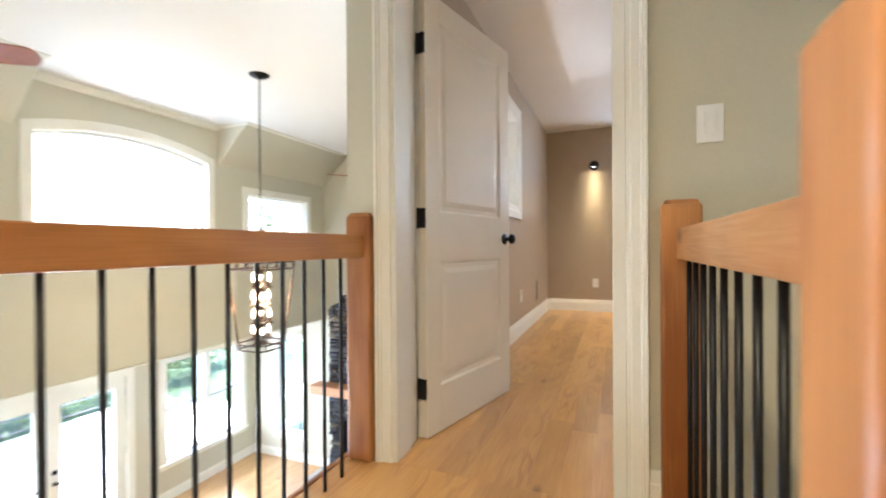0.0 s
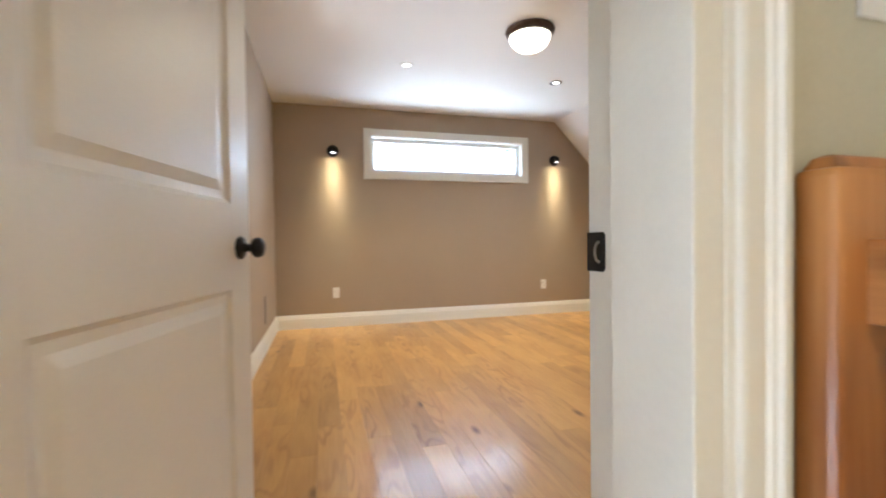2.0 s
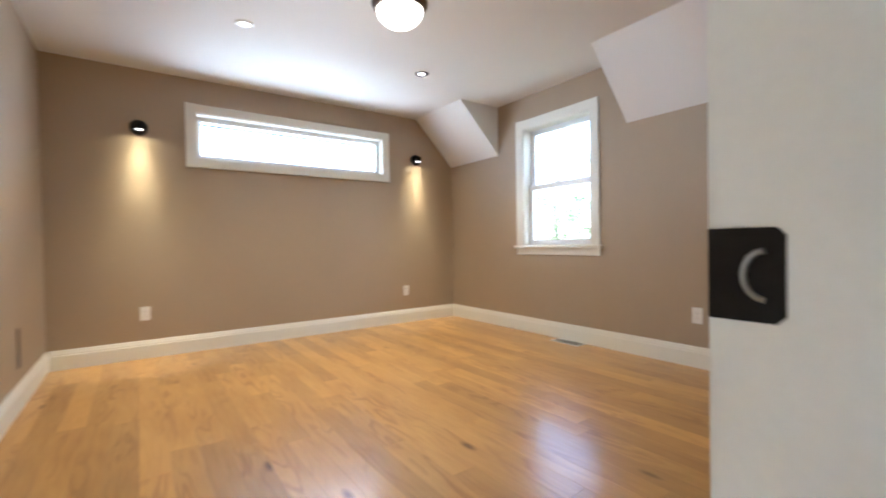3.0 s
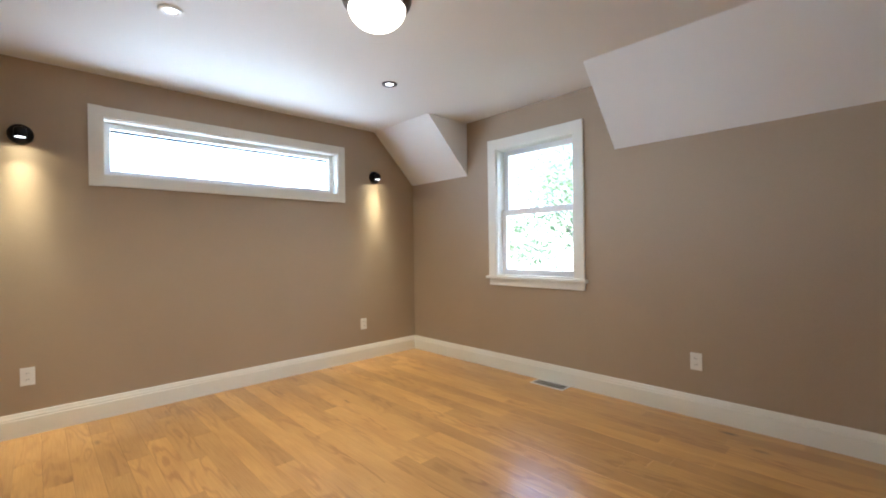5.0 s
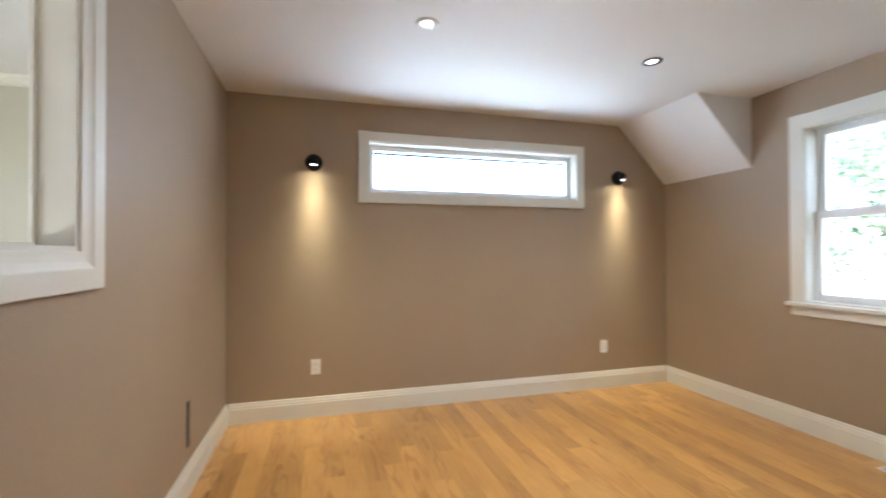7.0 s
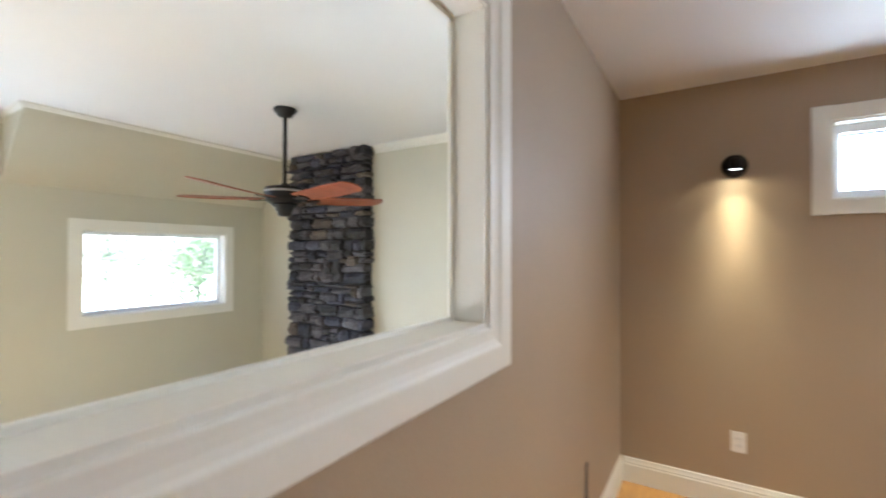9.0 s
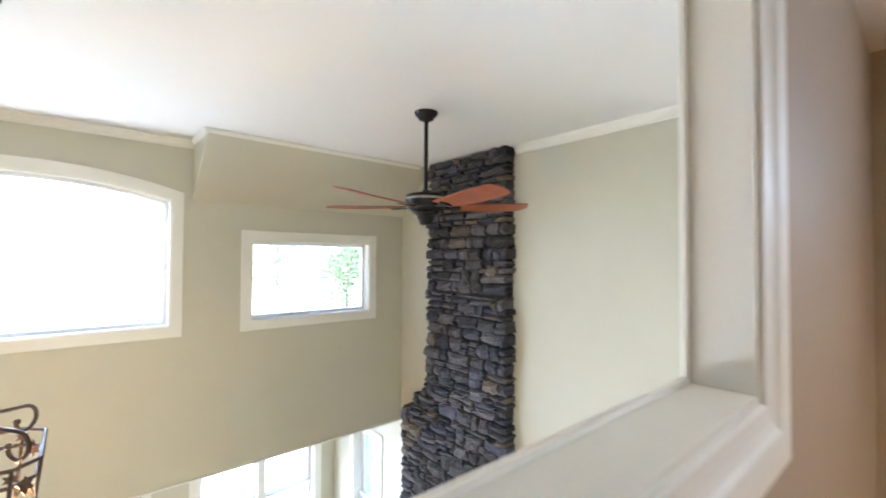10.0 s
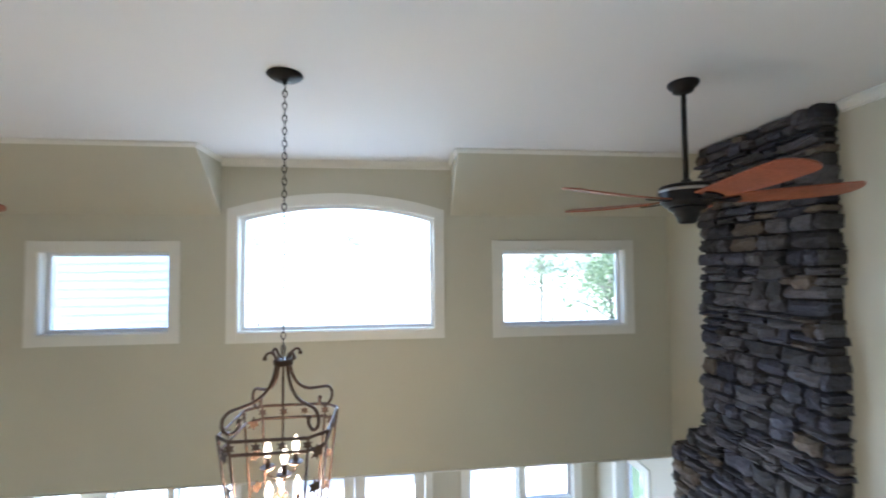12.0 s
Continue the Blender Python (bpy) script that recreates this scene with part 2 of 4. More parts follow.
def prism(points, along, bm=None):
    """A solid from a flat outline of 3D points, pushed along a vector."""
    bm = bm or bmesh.new()
    a = [bm.verts.new(p) for p in points]
    b = [bm.verts.new(Vector(p) + Vector(along)) for p in points]
    bm.faces.new(a)
    bm.faces.new(b[::-1])
    for i in range(len(a)):
        j = (i + 1) % len(a)
        bm.faces.new((a[j], a[i], b[i], b[j]))
    return bm


def turned(profile, segments=24, bm=None, at=(0, 0, 0)):
    """A turned body about z from (radius, height) pairs."""
    bm = bm or bmesh.new()
    rings = []
    for r, z in profile:
        if r < 1e-5:
            rings.append([bm.verts.new((at[0], at[1], at[2] + z))])
        else:
            rings.append([bm.verts.new((at[0] + r * math.cos(2 * math.pi * i / segments), at[1] + r * math.sin(2 * math.pi * i / segments), at[2] + z)) for i in range(segments)])
    for a, b in zip(rings, rings[1:]):
        for i in range(segments):
            j = (i + 1) % segments
            ring = [a[i % len(a)], a[j % len(a)], b[j % len(b)], b[i % len(b)]]
            face = list(dict.fromkeys(ring))
            if len(face) > 2:
                bm.faces.new(face)
    for ring in (rings[0], rings[-1]):
        if len(ring) > 2:
            bm.faces.new(ring)
    return bm


def tube(path, radius, segments=8, bm=None, closed=False):
    """A round bar along a path of points."""
    bm = bm or bmesh.new()
    pts = [Vector(p) for p in path]
    rings = []
    side = None
    count = len(pts)
    for i, p in enumerate(pts):
        a = pts[i - 1] if i or closed else p
        b = pts[(i + 1) % count] if i < count - 1 or closed else p
        d = (b - a).normalized()
        if side is None:
            side = d.orthogonal().normalized()
        side = (side - d * side.dot(d)).normalized()
        up = d.cross(side)
        rings.append([bm.verts.new(p + radius * (side * math.cos(2 * math.pi * k / segments) + up * math.sin(2 * math.pi * k / segments))) for k in range(segments)])
    pairs = list(zip(rings, rings[1:])) + ([(rings[-1], rings[0])] if closed else [])
    for a, b in pairs:
        for k in range(segments):
            j = (k + 1) % segments
            bm.faces.new((a[k], a[j], b[j], b[k]))
    if not closed:
        bm.faces.new(rings[0])
        bm.faces.new(rings[-1])
    return bm


def wall(axis, face, back, u0, u1, z0, z1, openings=()):
    """A wall with real openings. axis 'x': the wall runs along x between y = face and y = back; 'y' the other way round. openings: (u0, u1, z0, z1)."""
    us = sorted({u0, u1, *[v for o in openings for v in o[:2] if u0 < v < u1]})
    zs = sorted({z0, z1, *[v for o in openings for v in o[2:] if z0 < v < z1]})

    def solid(i, j):
        if not (0 <= i < len(us) - 1 and 0 <= j < len(zs) - 1):
            return False
        u, z = (us[i] + us[i + 1]) / 2, (zs[j] + zs[j + 1]) / 2
        return not any(o[0] < u < o[1] and o[2] < z < o[3] for o in openings)

    def p(u, d, z):
        return (u, d, z) if axis == "x" else (d, u, z)

    bm = bmesh.new()
    cache = {}

    def v(u, d, z):
        key = (u, d, z)
        if key not in cache:
            cache[key] = bm.verts.new(p(u, d, z))
        return cache[key]

    for i in range(len(us) - 1):
        for j in range(len(zs) - 1):
            if not solid(i, j):
                continue
            a, b, c, d = us[i], us[i + 1], zs[j], zs[j + 1]
            for f in (face, back):
                bm.faces.new((v(a, f, c), v(b, f, c), v(b, f, d), v(a, f, d)))
            for (k, m), (q, r) in {(-1, 0): ((a, c), (a, d)), (1, 0): ((b, c), (b, d)), (0, -1): ((a, c), (b, c)), (0, 1): ((a, d), (b, d))}.items():
                if not solid(i + k, j + m):
                    bm.faces.new((v(q[0], face, q[1]), v(r[0], face, r[1]), v(r[0], back, r[1]), v(q[0], back, q[1])))
    return bm


# ---- plan ----
BX0, BX1, BY0, BY1, BZ = -0.886, 3.005, 1.836, 6.118, 2.44      # bedroom
HALL_Y = 1.597                                                  # hall face of the bedroom's front wall
GX, GY0, GY1, GZ = -4.775, -1.9, 6.25, 2.45                      # great room: upper outer wall, ends, ceiling
PX = -0.975                                                     # great room face of the bedroom partition
LX, LZ, SOFFIT = -6.41, -3.0, -0.37                             # lower outer wall, lower floor, lower head beam
DOOR = (-0.856, 0.046, 0.0, 2.065)                             # doorway
LOOKOUT = (2.70, 4.166, 1.252, 2.094)                             # opening from bedroom to great room
TRANSOM = (0.140, 2.024, 1.722, 2.143)
HUNG = (4.035, 4.862, 0.893, 2.112)
SMALL_R, SMALL_L, ARCH = (4.572, 5.806, 0.902, 1.642), (0.60, 1.65, 0.925, 1.645), (2.195, 3.951, 0.91, 2.075)
SPRING = 1.947
FRENCH, FRENCH_B = (2.16, 3.96, LZ, -0.90), (-1.70, 0.0, LZ, -0.90)
LOW_R, LOW_L = (4.51, 5.95, -2.42, -0.86), (0.17, 1.61, -2.42, -0.86)
END_WIN = (-5.85, -5.25, -2.55, -0.78)

# ---- structure ----
setting("wall_north", wall("x", BY1, BY1 + 0.2, PX, BX1 + 0.2, -0.3, 2.75, [TRANSOM]), TAUPE, "taupe painted bedroom wall with a long high window", "wall")
setting("wall_east", wall("y", BX1, BX1 + 0.2, 1.3, BY1, -0.3, 2.75, [HUNG]), TAUPE, "taupe painted bedroom wall with a sash window", "wall")
setting("wall_partition_bedroom_side", wall("y", BX0, BX0 - 0.055, HALL_Y + 0.071, BY1 - 0.002, 0.0, 2.6, [LOOKOUT]), TAUPE, "taupe painted bedroom wall with an opening to the great room", "wall")
setting("wall_partition_great_room_side", wall("y", BX0 - 0.057, PX, HALL_Y + 0.071, GY1, LZ, 2.6, [LOOKOUT]), SAGE, "sage painted wall with an opening into the bedroom", "wall")
setting("wall_front_hall_side", wall("x", HALL_Y, HALL_Y + 0.07, -1.058, 1.6, LZ, 2.6, [(DOOR[0], DOOR[1], -0.001, DOOR[3])]), SAGE, "sage painted hall wall with the bedroom doorway", "wall")
setting("wall_front_bedroom_side", wall("x", HALL_Y + 0.072, BY0, BX0 + 0.001, BX1, 0.0, 2.6, [(DOOR[0], DOOR[1], -0.001, DOOR[3])]), TAUPE, "taupe painted bedroom wall beside the door", "wall")
SE_Y = 2.008                                                    # the front wall runs slightly askew to the east wall
setting("wall_front_askew", prism([(0.17, BY0, 0.0), (BX1, BY0, 0.0), (BX1, SE_Y, 0.0)], (0, 0, 2.6)), TAUPE, "taupe painted bedroom wall beside the door", "wall")
setting("ceiling_bedroom", box(BX0 - 0.05, BY0 - 0.05, BZ, BX1 + 0.05, BY1 + 0.05, BZ + 0.12), CEILING, "flat white bedroom ceiling", "ceiling")
for name, y0, y1, sx in (("ceiling_slope_1", 5.236, BY1, 2.478), ("ceiling_slope_2", BY0, 3.685, 2.535)):
    setting(name, prism([(BX1 + 0.01, y0, 1.895), (BX1 - 0.001, y0, 1.905), (sx, y0, BZ - 0.001), (sx, y0, BZ + 0.03), (BX1 + 0.01, y0, BZ + 0.03)], (0, y1 - y0 + 0.01, 0)), CEILING, "white sloping ceiling beside the dormer window", "ceiling")

setting("wall_great_room_upper", wall("y", GX, GX - 0.2, GY0 - 0.2, GY1, SOFFIT, 2.75, [SMALL_R, SMALL_L, ARCH]), SAGE, "sage painted upper wall with an arched window between two small ones", "wall")
setting("wall_great_room_end", wall("x", GY1, GY1 + 0.2, LX - 0.2, PX + 0.05, LZ, 2.75, [END_WIN, (LX - 0.3, GX - 0.2, SOFFIT + 0.12, 2.8)]), SAGE, "sage painted end wall behind the stone chimney", "wall")
setting("wall_great_room_far_end", wall("x", GY0, GY0 - 0.2, LX - 0.2, 1.6, LZ, 2.75), SAGE, "plain sage painted end wall", "wall")
setting("wall_great_room_lower", wall("y", LX, LX - 0.2, GY0 - 0.2, GY1, LZ, 0.1, [FRENCH, FRENCH_B, LOW_R, LOW_L]), SAGE, "sage painted lower wall with glazed doors and windows", "wall")
setting("wall_below_hall", box(-1.03, GY0, LZ, -0.9, HALL_Y - 0.002, -0.28), SAGE, "sage painted wall below the landing", "wall")
setting("wall_stairwell", box(1.25, GY0, LZ, 1.4, HALL_Y - 0.002, 2.6), SAGE, "plain sage painted stairwell wall", "wall")
setting("ceiling_great_room", box(GX - 0.1, GY0, GZ, 1.5, HALL_Y - 0.001, GZ + 0.12), CEILING, "flat white ceiling over the hall", "ceiling")
setting("ceiling_great_room_main", box(GX - 0.1, HALL_Y, GZ, PX, GY1, GZ + 0.12), CEILING, "flat white great room ceiling", "ceiling")
setting("ceiling_low_bay", box(LX - 0.1, GY0 - 0.1, SOFFIT, GX - 0.201, GY1 + 0.1, SOFFIT + 0.12), CEILING, "white lowered ceiling over the window bay", "ceiling")
setting("soffit_trim", box(GX - 0.2, GY0, SOFFIT - 0.014, GX + 0.012, GY1, SOFFIT - 0.002, 0.003), TRIM, "white trim under the upper wall", "trim")
for name, y0, y1 in (("sloped_wall_1", GY0, 2.06), ("sloped_wall_2", 4.10, GY1)):
    setting(name, prism([(GX - 0.01, y0, 1.95), (GX + 0.001, y0, 1.96), (-4.255, y0, GZ - 0.001), (-4.255, y0, GZ + 0.03), (GX - 0.01, y0, GZ + 0.03)], (0, y1 - y0, 0)), SAGE, "sage painted sloping wall beside the arched window", "wall")

# arched head of the great window
arc = []
for k in range(25):
    u = -1 + 2 * k / 24
    arc.append(u)
rise, half = ARCH[3] - SPRING, (ARCH[1] - ARCH[0]) / 2
radius = (half * half + rise * rise) / (2 * rise)
mid = (ARCH[0] + ARCH[1]) / 2


def arch_z(u, extra=0.0):
    return SPRING + rise - radius + math.sqrt(max((radius + extra) ** 2 - (u * (half + extra)) ** 2, 0.0))


bm = bmesh.new()
for u0, u1 in zip(arc, arc[1:]):
    a, b = mid + u0 * half, mid + u1 * half
    prism([(GX, a, arch_z(u0)), (GX, b, arch_z(u1)), (GX, b, ARCH[3] + 0.001), (GX, a, ARCH[3] + 0.001)], (-0.2, 0, 0), bm)
setting("wall_arch_infill", bm, SAGE, "sage painted wall over the curved window head", "wall")

# floors
FLOOR = setting("floor", box(BX0, HALL_Y, -0.28, BX1, BY1, -0.012), MORTAR, "honey oak strip floor of the bedroom and hall", "floor")
HALL = setting("floor_hall", box(-1.05, GY0, -0.28, 0.23, HALL_Y, -0.012), MORTAR, "honey oak strip floor of the landing", "floor")
setting("floor_lower", box(LX, GY0, LZ - 0.2, 1.3, GY1, LZ), OAK_LOW, "oak strip floor of the great room below", "floor")
setting("landing_edge", box(-1.075, GY0, -0.29, -1.052, HALL_Y - 0.002, 0.004, 0.004), CEDAR_Y, "stained wood edge of the landing floor", "trim")
setting("landing_edge_stairs", box(0.232, GY0, -0.29, 0.252, HALL_Y - 0.002, 0.004, 0.004), CEDAR_Y, "stained wood edge above the stairwell", "trim")


def moulding(name, profile, start, end, inward, mat, label, category, up=1):
    """A strip with a profile of (out, height) pairs from start to end; inward: the way into the room."""
    s, e, o = Vector(start), Vector(end), Vector(inward)
    pts = [s + o * a + Vector((0, 0, b * up)) for a, b in profile]
    return setting(name, prism(pts, e - s), mat, label, category)


BASE = [(0, 0), (0.016, 0), (0.016, 0.108), (0.012, 0.114), (0.013, 0.122), (0.009, 0.134), (0.007, 0.148), (0.004, 0.152), (0, 0.152)]
CROWN = [(0, 0), (0.055, 0), (0.055, -0.008), (0.045, -0.014), (0.038, -0.03), (0.022, -0.045), (0.012, -0.05), (0.012, -0.062), (0, -0.062)]
bl = "tall white painted baseboard with a moulded top"
moulding("baseboard_1", BASE, (BX0 + 0.017, BY1, 0), (BX1 - 0.017, BY1, 0), (0, -1, 0), TRIM, bl, "baseboard")
moulding("baseboard_2", BASE, (BX1, SE_Y, 0), (BX1, BY1, 0), (-1, 0, 0), TRIM, bl, "baseboard")
moulding("baseboard_3", BASE, (BX0, BY0, 0), (BX0, BY1, 0), (1, 0, 0), TRIM, bl, "baseboard")
moulding("baseboard_4", BASE, (0.172, BY0, 0), (BX1 - 0.017, SE_Y - 0.001, 0), (-0.06, 0.998, 0), TRIM, bl, "baseboard")
moulding("baseboard_5", BASE, (0.096, HALL_Y, 0), (0.23, HALL_Y, 0), (0, -1, 0), TRIM, bl, "baseboard")
moulding("baseboard_6", BASE, (LX, FRENCH[1] + 0.1, LZ), (LX, GY1, LZ), (1, 0, 0), TRIM, bl, "baseboard")
moulding("baseboard_7", BASE, (LX + 0.017, GY1, LZ), (-4.62, GY1, LZ), (0, -1, 0), TRIM, bl, "baseboard")
moulding("baseboard_8", BASE, (LX, LOW_L[0] - 0.06, LZ), (LX, FRENCH[0] - 0.1, LZ), (1, 0, 0), TRIM, bl, "baseboard")
cl = "white crown moulding under the great room ceiling"
moulding("crown_1", CROWN, (-3.07, GY1, GZ), (PX, GY1, GZ), (0, -1, 0), TRIM, cl, "crown moulding")
moulding("crown_2", CROWN, (GX, 2.06, GZ), (GX, 4.10, GZ), (1, 0, 0), TRIM, cl, "crown moulding")
LIP = [(0, 0), (0.03, 0), (0.03, -0.012), (0.018, -0.022), (0, -0.034)]
moulding("crown_3", LIP, (-4.265, 4.08, GZ), (-4.265, 6.10, GZ), (1, 0, 0), TRIM, cl, "crown moulding")
moulding("crown_4", LIP, (-4.265, GY0, GZ), (-4.265, 2.08, GZ), (1, 0, 0), TRIM, cl, "crown moulding")
moulding("crown_5", LIP, (GX, 4.10, GZ), (-4.25, 4.10, GZ), (0, -1, 0), TRIM, cl, "crown moulding")
moulding("crown_6", LIP, (GX, 2.06, GZ), (-4.25, 2.06, GZ), (0, 1, 0), TRIM, cl, "crown moulding")

# door casings: flat field with a raised back band
CAS = [(0, 0), (0.012, 0), (0.014, 0.012), (0.014, 0.07), (0.019, 0.078), (0.019, 0.09), (0.026, 0.094), (0.026, 0.118), (0.022, 0.122), (0, 0.122)]


def casing(y, out, side, x, label, scale=1.0):
    """side: -1 grows to smaller x."""
    return setting("trim_door", prism([(x + side * b * scale, y + out * a, 0.0) for a, b in CAS], (0, 0, DOOR[3] + 0.0)), TRIM, label, "trim")


lab = "white moulded door casing"
casing(HALL_Y, -1, -1, DOOR[0] + 0.008, lab, 0.58)
casing(HALL_Y, -1, 1, DOOR[1] - 0.004, lab, 0.44)
casing(BY0, 1, 1, DOOR[1] - 0.004, lab)
setting("trim_door_corner", box(BX0 + 0.002, BY0 + 0.0045, 0.0, DOOR[0] + 0.022, BY0 + 0.016, DOOR[3], 0.002), TRIM, lab, "trim")
for y, out in ((HALL_Y, -1), (BY0, 1)):
    setting("trim_door_head", prism([(max(DOOR[0] - 0.114, BX0 + 0.002 if out > 0 else -9), y + out * a, DOOR[3] + b) for a, b in CAS], (DOOR[1] + 0.118 - max(DOOR[0] - 0.114, BX0 + 0.002 if out > 0 else -9), 0, 0)), TRIM, lab, "trim")
setting("door_jamb_hinge_side", box(DOOR[0], HALL_Y - 0.004, 0, DOOR[0] + 0.016, BY0 - 0.032, DOOR[3], 0.001), TRIM, "white door jamb", "door jamb")
setting("door_jamb_latch_side", box(DOOR[1] - 0.016, HALL_Y - 0.004, 0, DOOR[1], BY0 + 0.004, DOOR[3], 0.001), TRIM, "white door jamb with a black strike plate", "door jamb")
setting("door_jamb_head", box(DOOR[0] + 0.016, HALL_Y - 0.004, DOOR[3] - 0.016, DOOR[1] - 0.016, BY0 + 0.004, DOOR[3], 0.001), TRIM, "white door jamb head", "door jamb")
for x0, x1 in ((DOOR[0] + 0.016, DOOR[0] + 0.028), (DOOR[1] - 0.058, DOOR[1] - 0.016)):
    setting("door_stop", box(x0, HALL_Y - 0.002, 0, x1, BY0 - 0.105, DOOR[3] - 0.016, 0.003), TRIM, "white door stop in the jamb", "door stop")

# lookout opening: liner, stool and casings
y0, y1, z0, z1 = LOOKOUT
lk = "white painted liner of the opening to the great room"
setting("lookout_liner_side", box(PX - 0.002, y1 - 0.016, z0, BX0 + 0.004, y1, z1, 0.001), TRIM, lk, "trim")
setting("lookout_liner_side_2", box(PX - 0.002, y0, z0, BX0 + 0.004, y0 + 0.016, z1, 0.001), TRIM, lk, "trim")
setting("lookout_liner_head", box(PX - 0.002, y0 + 0.016, z1 - 0.016, BX0 + 0.004, y1 - 0.016, z1, 0.001), TRIM, lk, "trim")
setting("lookout_liner_sill", box(PX - 0.002, y0 + 0.016, z0, BX0 + 0.004, y1 - 0.016, z0 + 0.016, 0.001), TRIM, lk, "trim")
LC = [(0, 0), (0.010, 0), (0.0125, 0.004), (0.0125, 0.016), (0.0135, 0.030), (0.017, 0.043), (0.0215, 0.050), (0.0225, 0.054), (0.0225, 0.112), (0.019, 0.116), (0, 0.116)]


def picture_frame(name, face, out, lap, u0, u1, v0, v1, label):
    """Four mitred pieces of casing round an opening on a wall at x = face; lap: how far they reach into it."""
    u0, u1, v0, v1 = u0 + lap, u1 - lap, v0 + lap, v1 - lap
    sides = (("foot", (u0, v0), (u1, v0), (0, -1)), ("head", (u0, v1), (u1, v1), (0, 1)), ("side", (u0, v0), (u0, v1), (-1, 0)), ("side", (u1, v0), (u1, v1), (1, 0)))
    for nm, p, q, (du, dv) in sides:
        bm = bmesh.new()
        rings = []
        for end, s in ((p, -1), (q, 1)):
            rings.append([bm.verts.new((face + out * a, end[0] + du * b + (s * b if dv else 0), end[1] + dv * b + (s * b if du else 0))) for a, b in LC])
        n = len(LC)
        for k in range(n):
            j = (k + 1) % n
            bm.faces.new((rings[0][k], rings[0][j], rings[1][j], rings[1][k]))
        bm.faces.new(rings[0])
        bm.faces.new(rings[1])
        setting(name + "_" + nm, bm, TRIM, label, "trim")


picture_frame("lookout_casing", BX0, 1, 0.002, y0, y1, z0, z1, "white moulded casing round the opening")
picture_frame("lookout_casing_outer", PX - 0.002, -1, 0.026, y0, y1, z0, z1, "white moulded casing round the opening")

# ---- windows ----


def window(name, m, w, h, label, cas=0.08, depth=0.12, kind="fixed", face=0.03, sill=False, mull=(), rails=(), bottom=True):
    """A window in its opening. Local x runs along the wall, -y into the room, z up from the opening's foot; the inner wall face is y = 0."""
    t = tagged(thing(name, m, label, "window"), kind="structure")
    a = w / 2
    if cas:
        for s in (-1, 1):
            part("casing", box(s * (a - 0.004), -0.018, -(cas if bottom and not sill else 0), s * (a + cas), 0, h + cas, 0.003), TRIM, t)
        part("casing_head", box(-a + 0.004, -0.0175, h - 0.004, a - 0.004, 0, h + cas, 0.003), TRIM, t)
        if sill:
            part("window_sill", box(-a - cas - 0.025, -0.045, -0.024, a + cas + 0.025, 0.03, 0.002, 0.005), TRIM, t)
            part("apron", box(-a - cas, -0.016, -0.088, a + cas, 0, -0.024, 0.003), TRIM, t)
        elif bottom:
            part("casing_foot", box(-a + 0.004, -0.0175, -cas, a - 0.004, 0, 0.004, 0.003), TRIM, t)
    for s in (-1, 1):
        part("liner", box(s * (a - 0.014), -0.004, 0, s * a, depth, h), TRIM, t)
    part("liner_head", box(-a + 0.014, -0.004, h - 0.014, a - 0.014, depth, h), TRIM, t)
    part("liner_foot", box(-a + 0.014, -0.004, 0, a - 0.014, depth, 0.014), TRIM, t)
    def sash(nm, x0, z0, x1, z1, y, f):
        s = part(nm, box(x0, y - 0.02, z0, x0 + f, y + 0.02, z1, 0.003), VINYL, t)
        part("stile", box(x1 - f, y - 0.02, z0, x1, y + 0.02, z1, 0.003), VINYL, s)
        part("top_rail", box(x0 + f, y - 0.019, z1 - f, x1 - f, y + 0.019, z1, 0.003), VINYL, s)
        part("bottom_rail", box(x0 + f, y - 0.019, z0, x1 - f, y + 0.019, z0 + f, 0.003), VINYL, s)
        g = part("pane", box(x0 + f - 0.004, y - 0.003, z0 + f - 0.004, x1 - f + 0.004, y + 0.003, z1 - f + 0.004), GLASS, s)
        g.visible_shadow = False

    if kind == "twin":
        k = h * 0.5
        for s0 in (-1, 1):
            x0, x1 = sorted((s0 * 0.02, s0 * (a - 0.014)))
            sash("lower_sash", x0, 0.014, x1, k + 0.018, depth - 0.03, 0.045)
            sash("upper_sash", x0, k - 0.018, x1, h - 0.014, depth + 0.012, 0.045)
        part("mullion", box(-0.045, -0.012, 0.014, 0.045, depth - 0.052, h - 0.014, 0.003), TRIM, t)
    elif kind == "hung":
        k = h * 0.5
        sash("lower_sash", -a + 0.014, 0.014, a - 0.014, k + 0.018, depth - 0.03, 0.048)
        sash("upper_sash", -a + 0.014, k - 0.018, a - 0.014, h - 0.014, depth + 0.012, 0.048)
        part("lock", box(-0.03, depth - 0.058, k + 0.018, 0.03, depth - 0.03, k + 0.03, 0.003), VINYL, t)
    else:
        xs = [-a + 0.014, *mull, a - 0.014]
        for x0, x1 in zip(xs, xs[1:]):
            sash("sash", x0, 0.014, x1, h - 0.014, depth - 0.02, face)
    return t


def at_y_wall(y, u0, u1, z):
    return pose((u0 + u1) / 2, y, z)


def at_low_x(x, u0, u1, z):
    return pose(x, (u0 + u1) / 2, z, 0, 0, 90)


def at_high_x(x, u0, u1, z):
    return pose(x, (u0 + u1) / 2, z, 0, 0, -90)


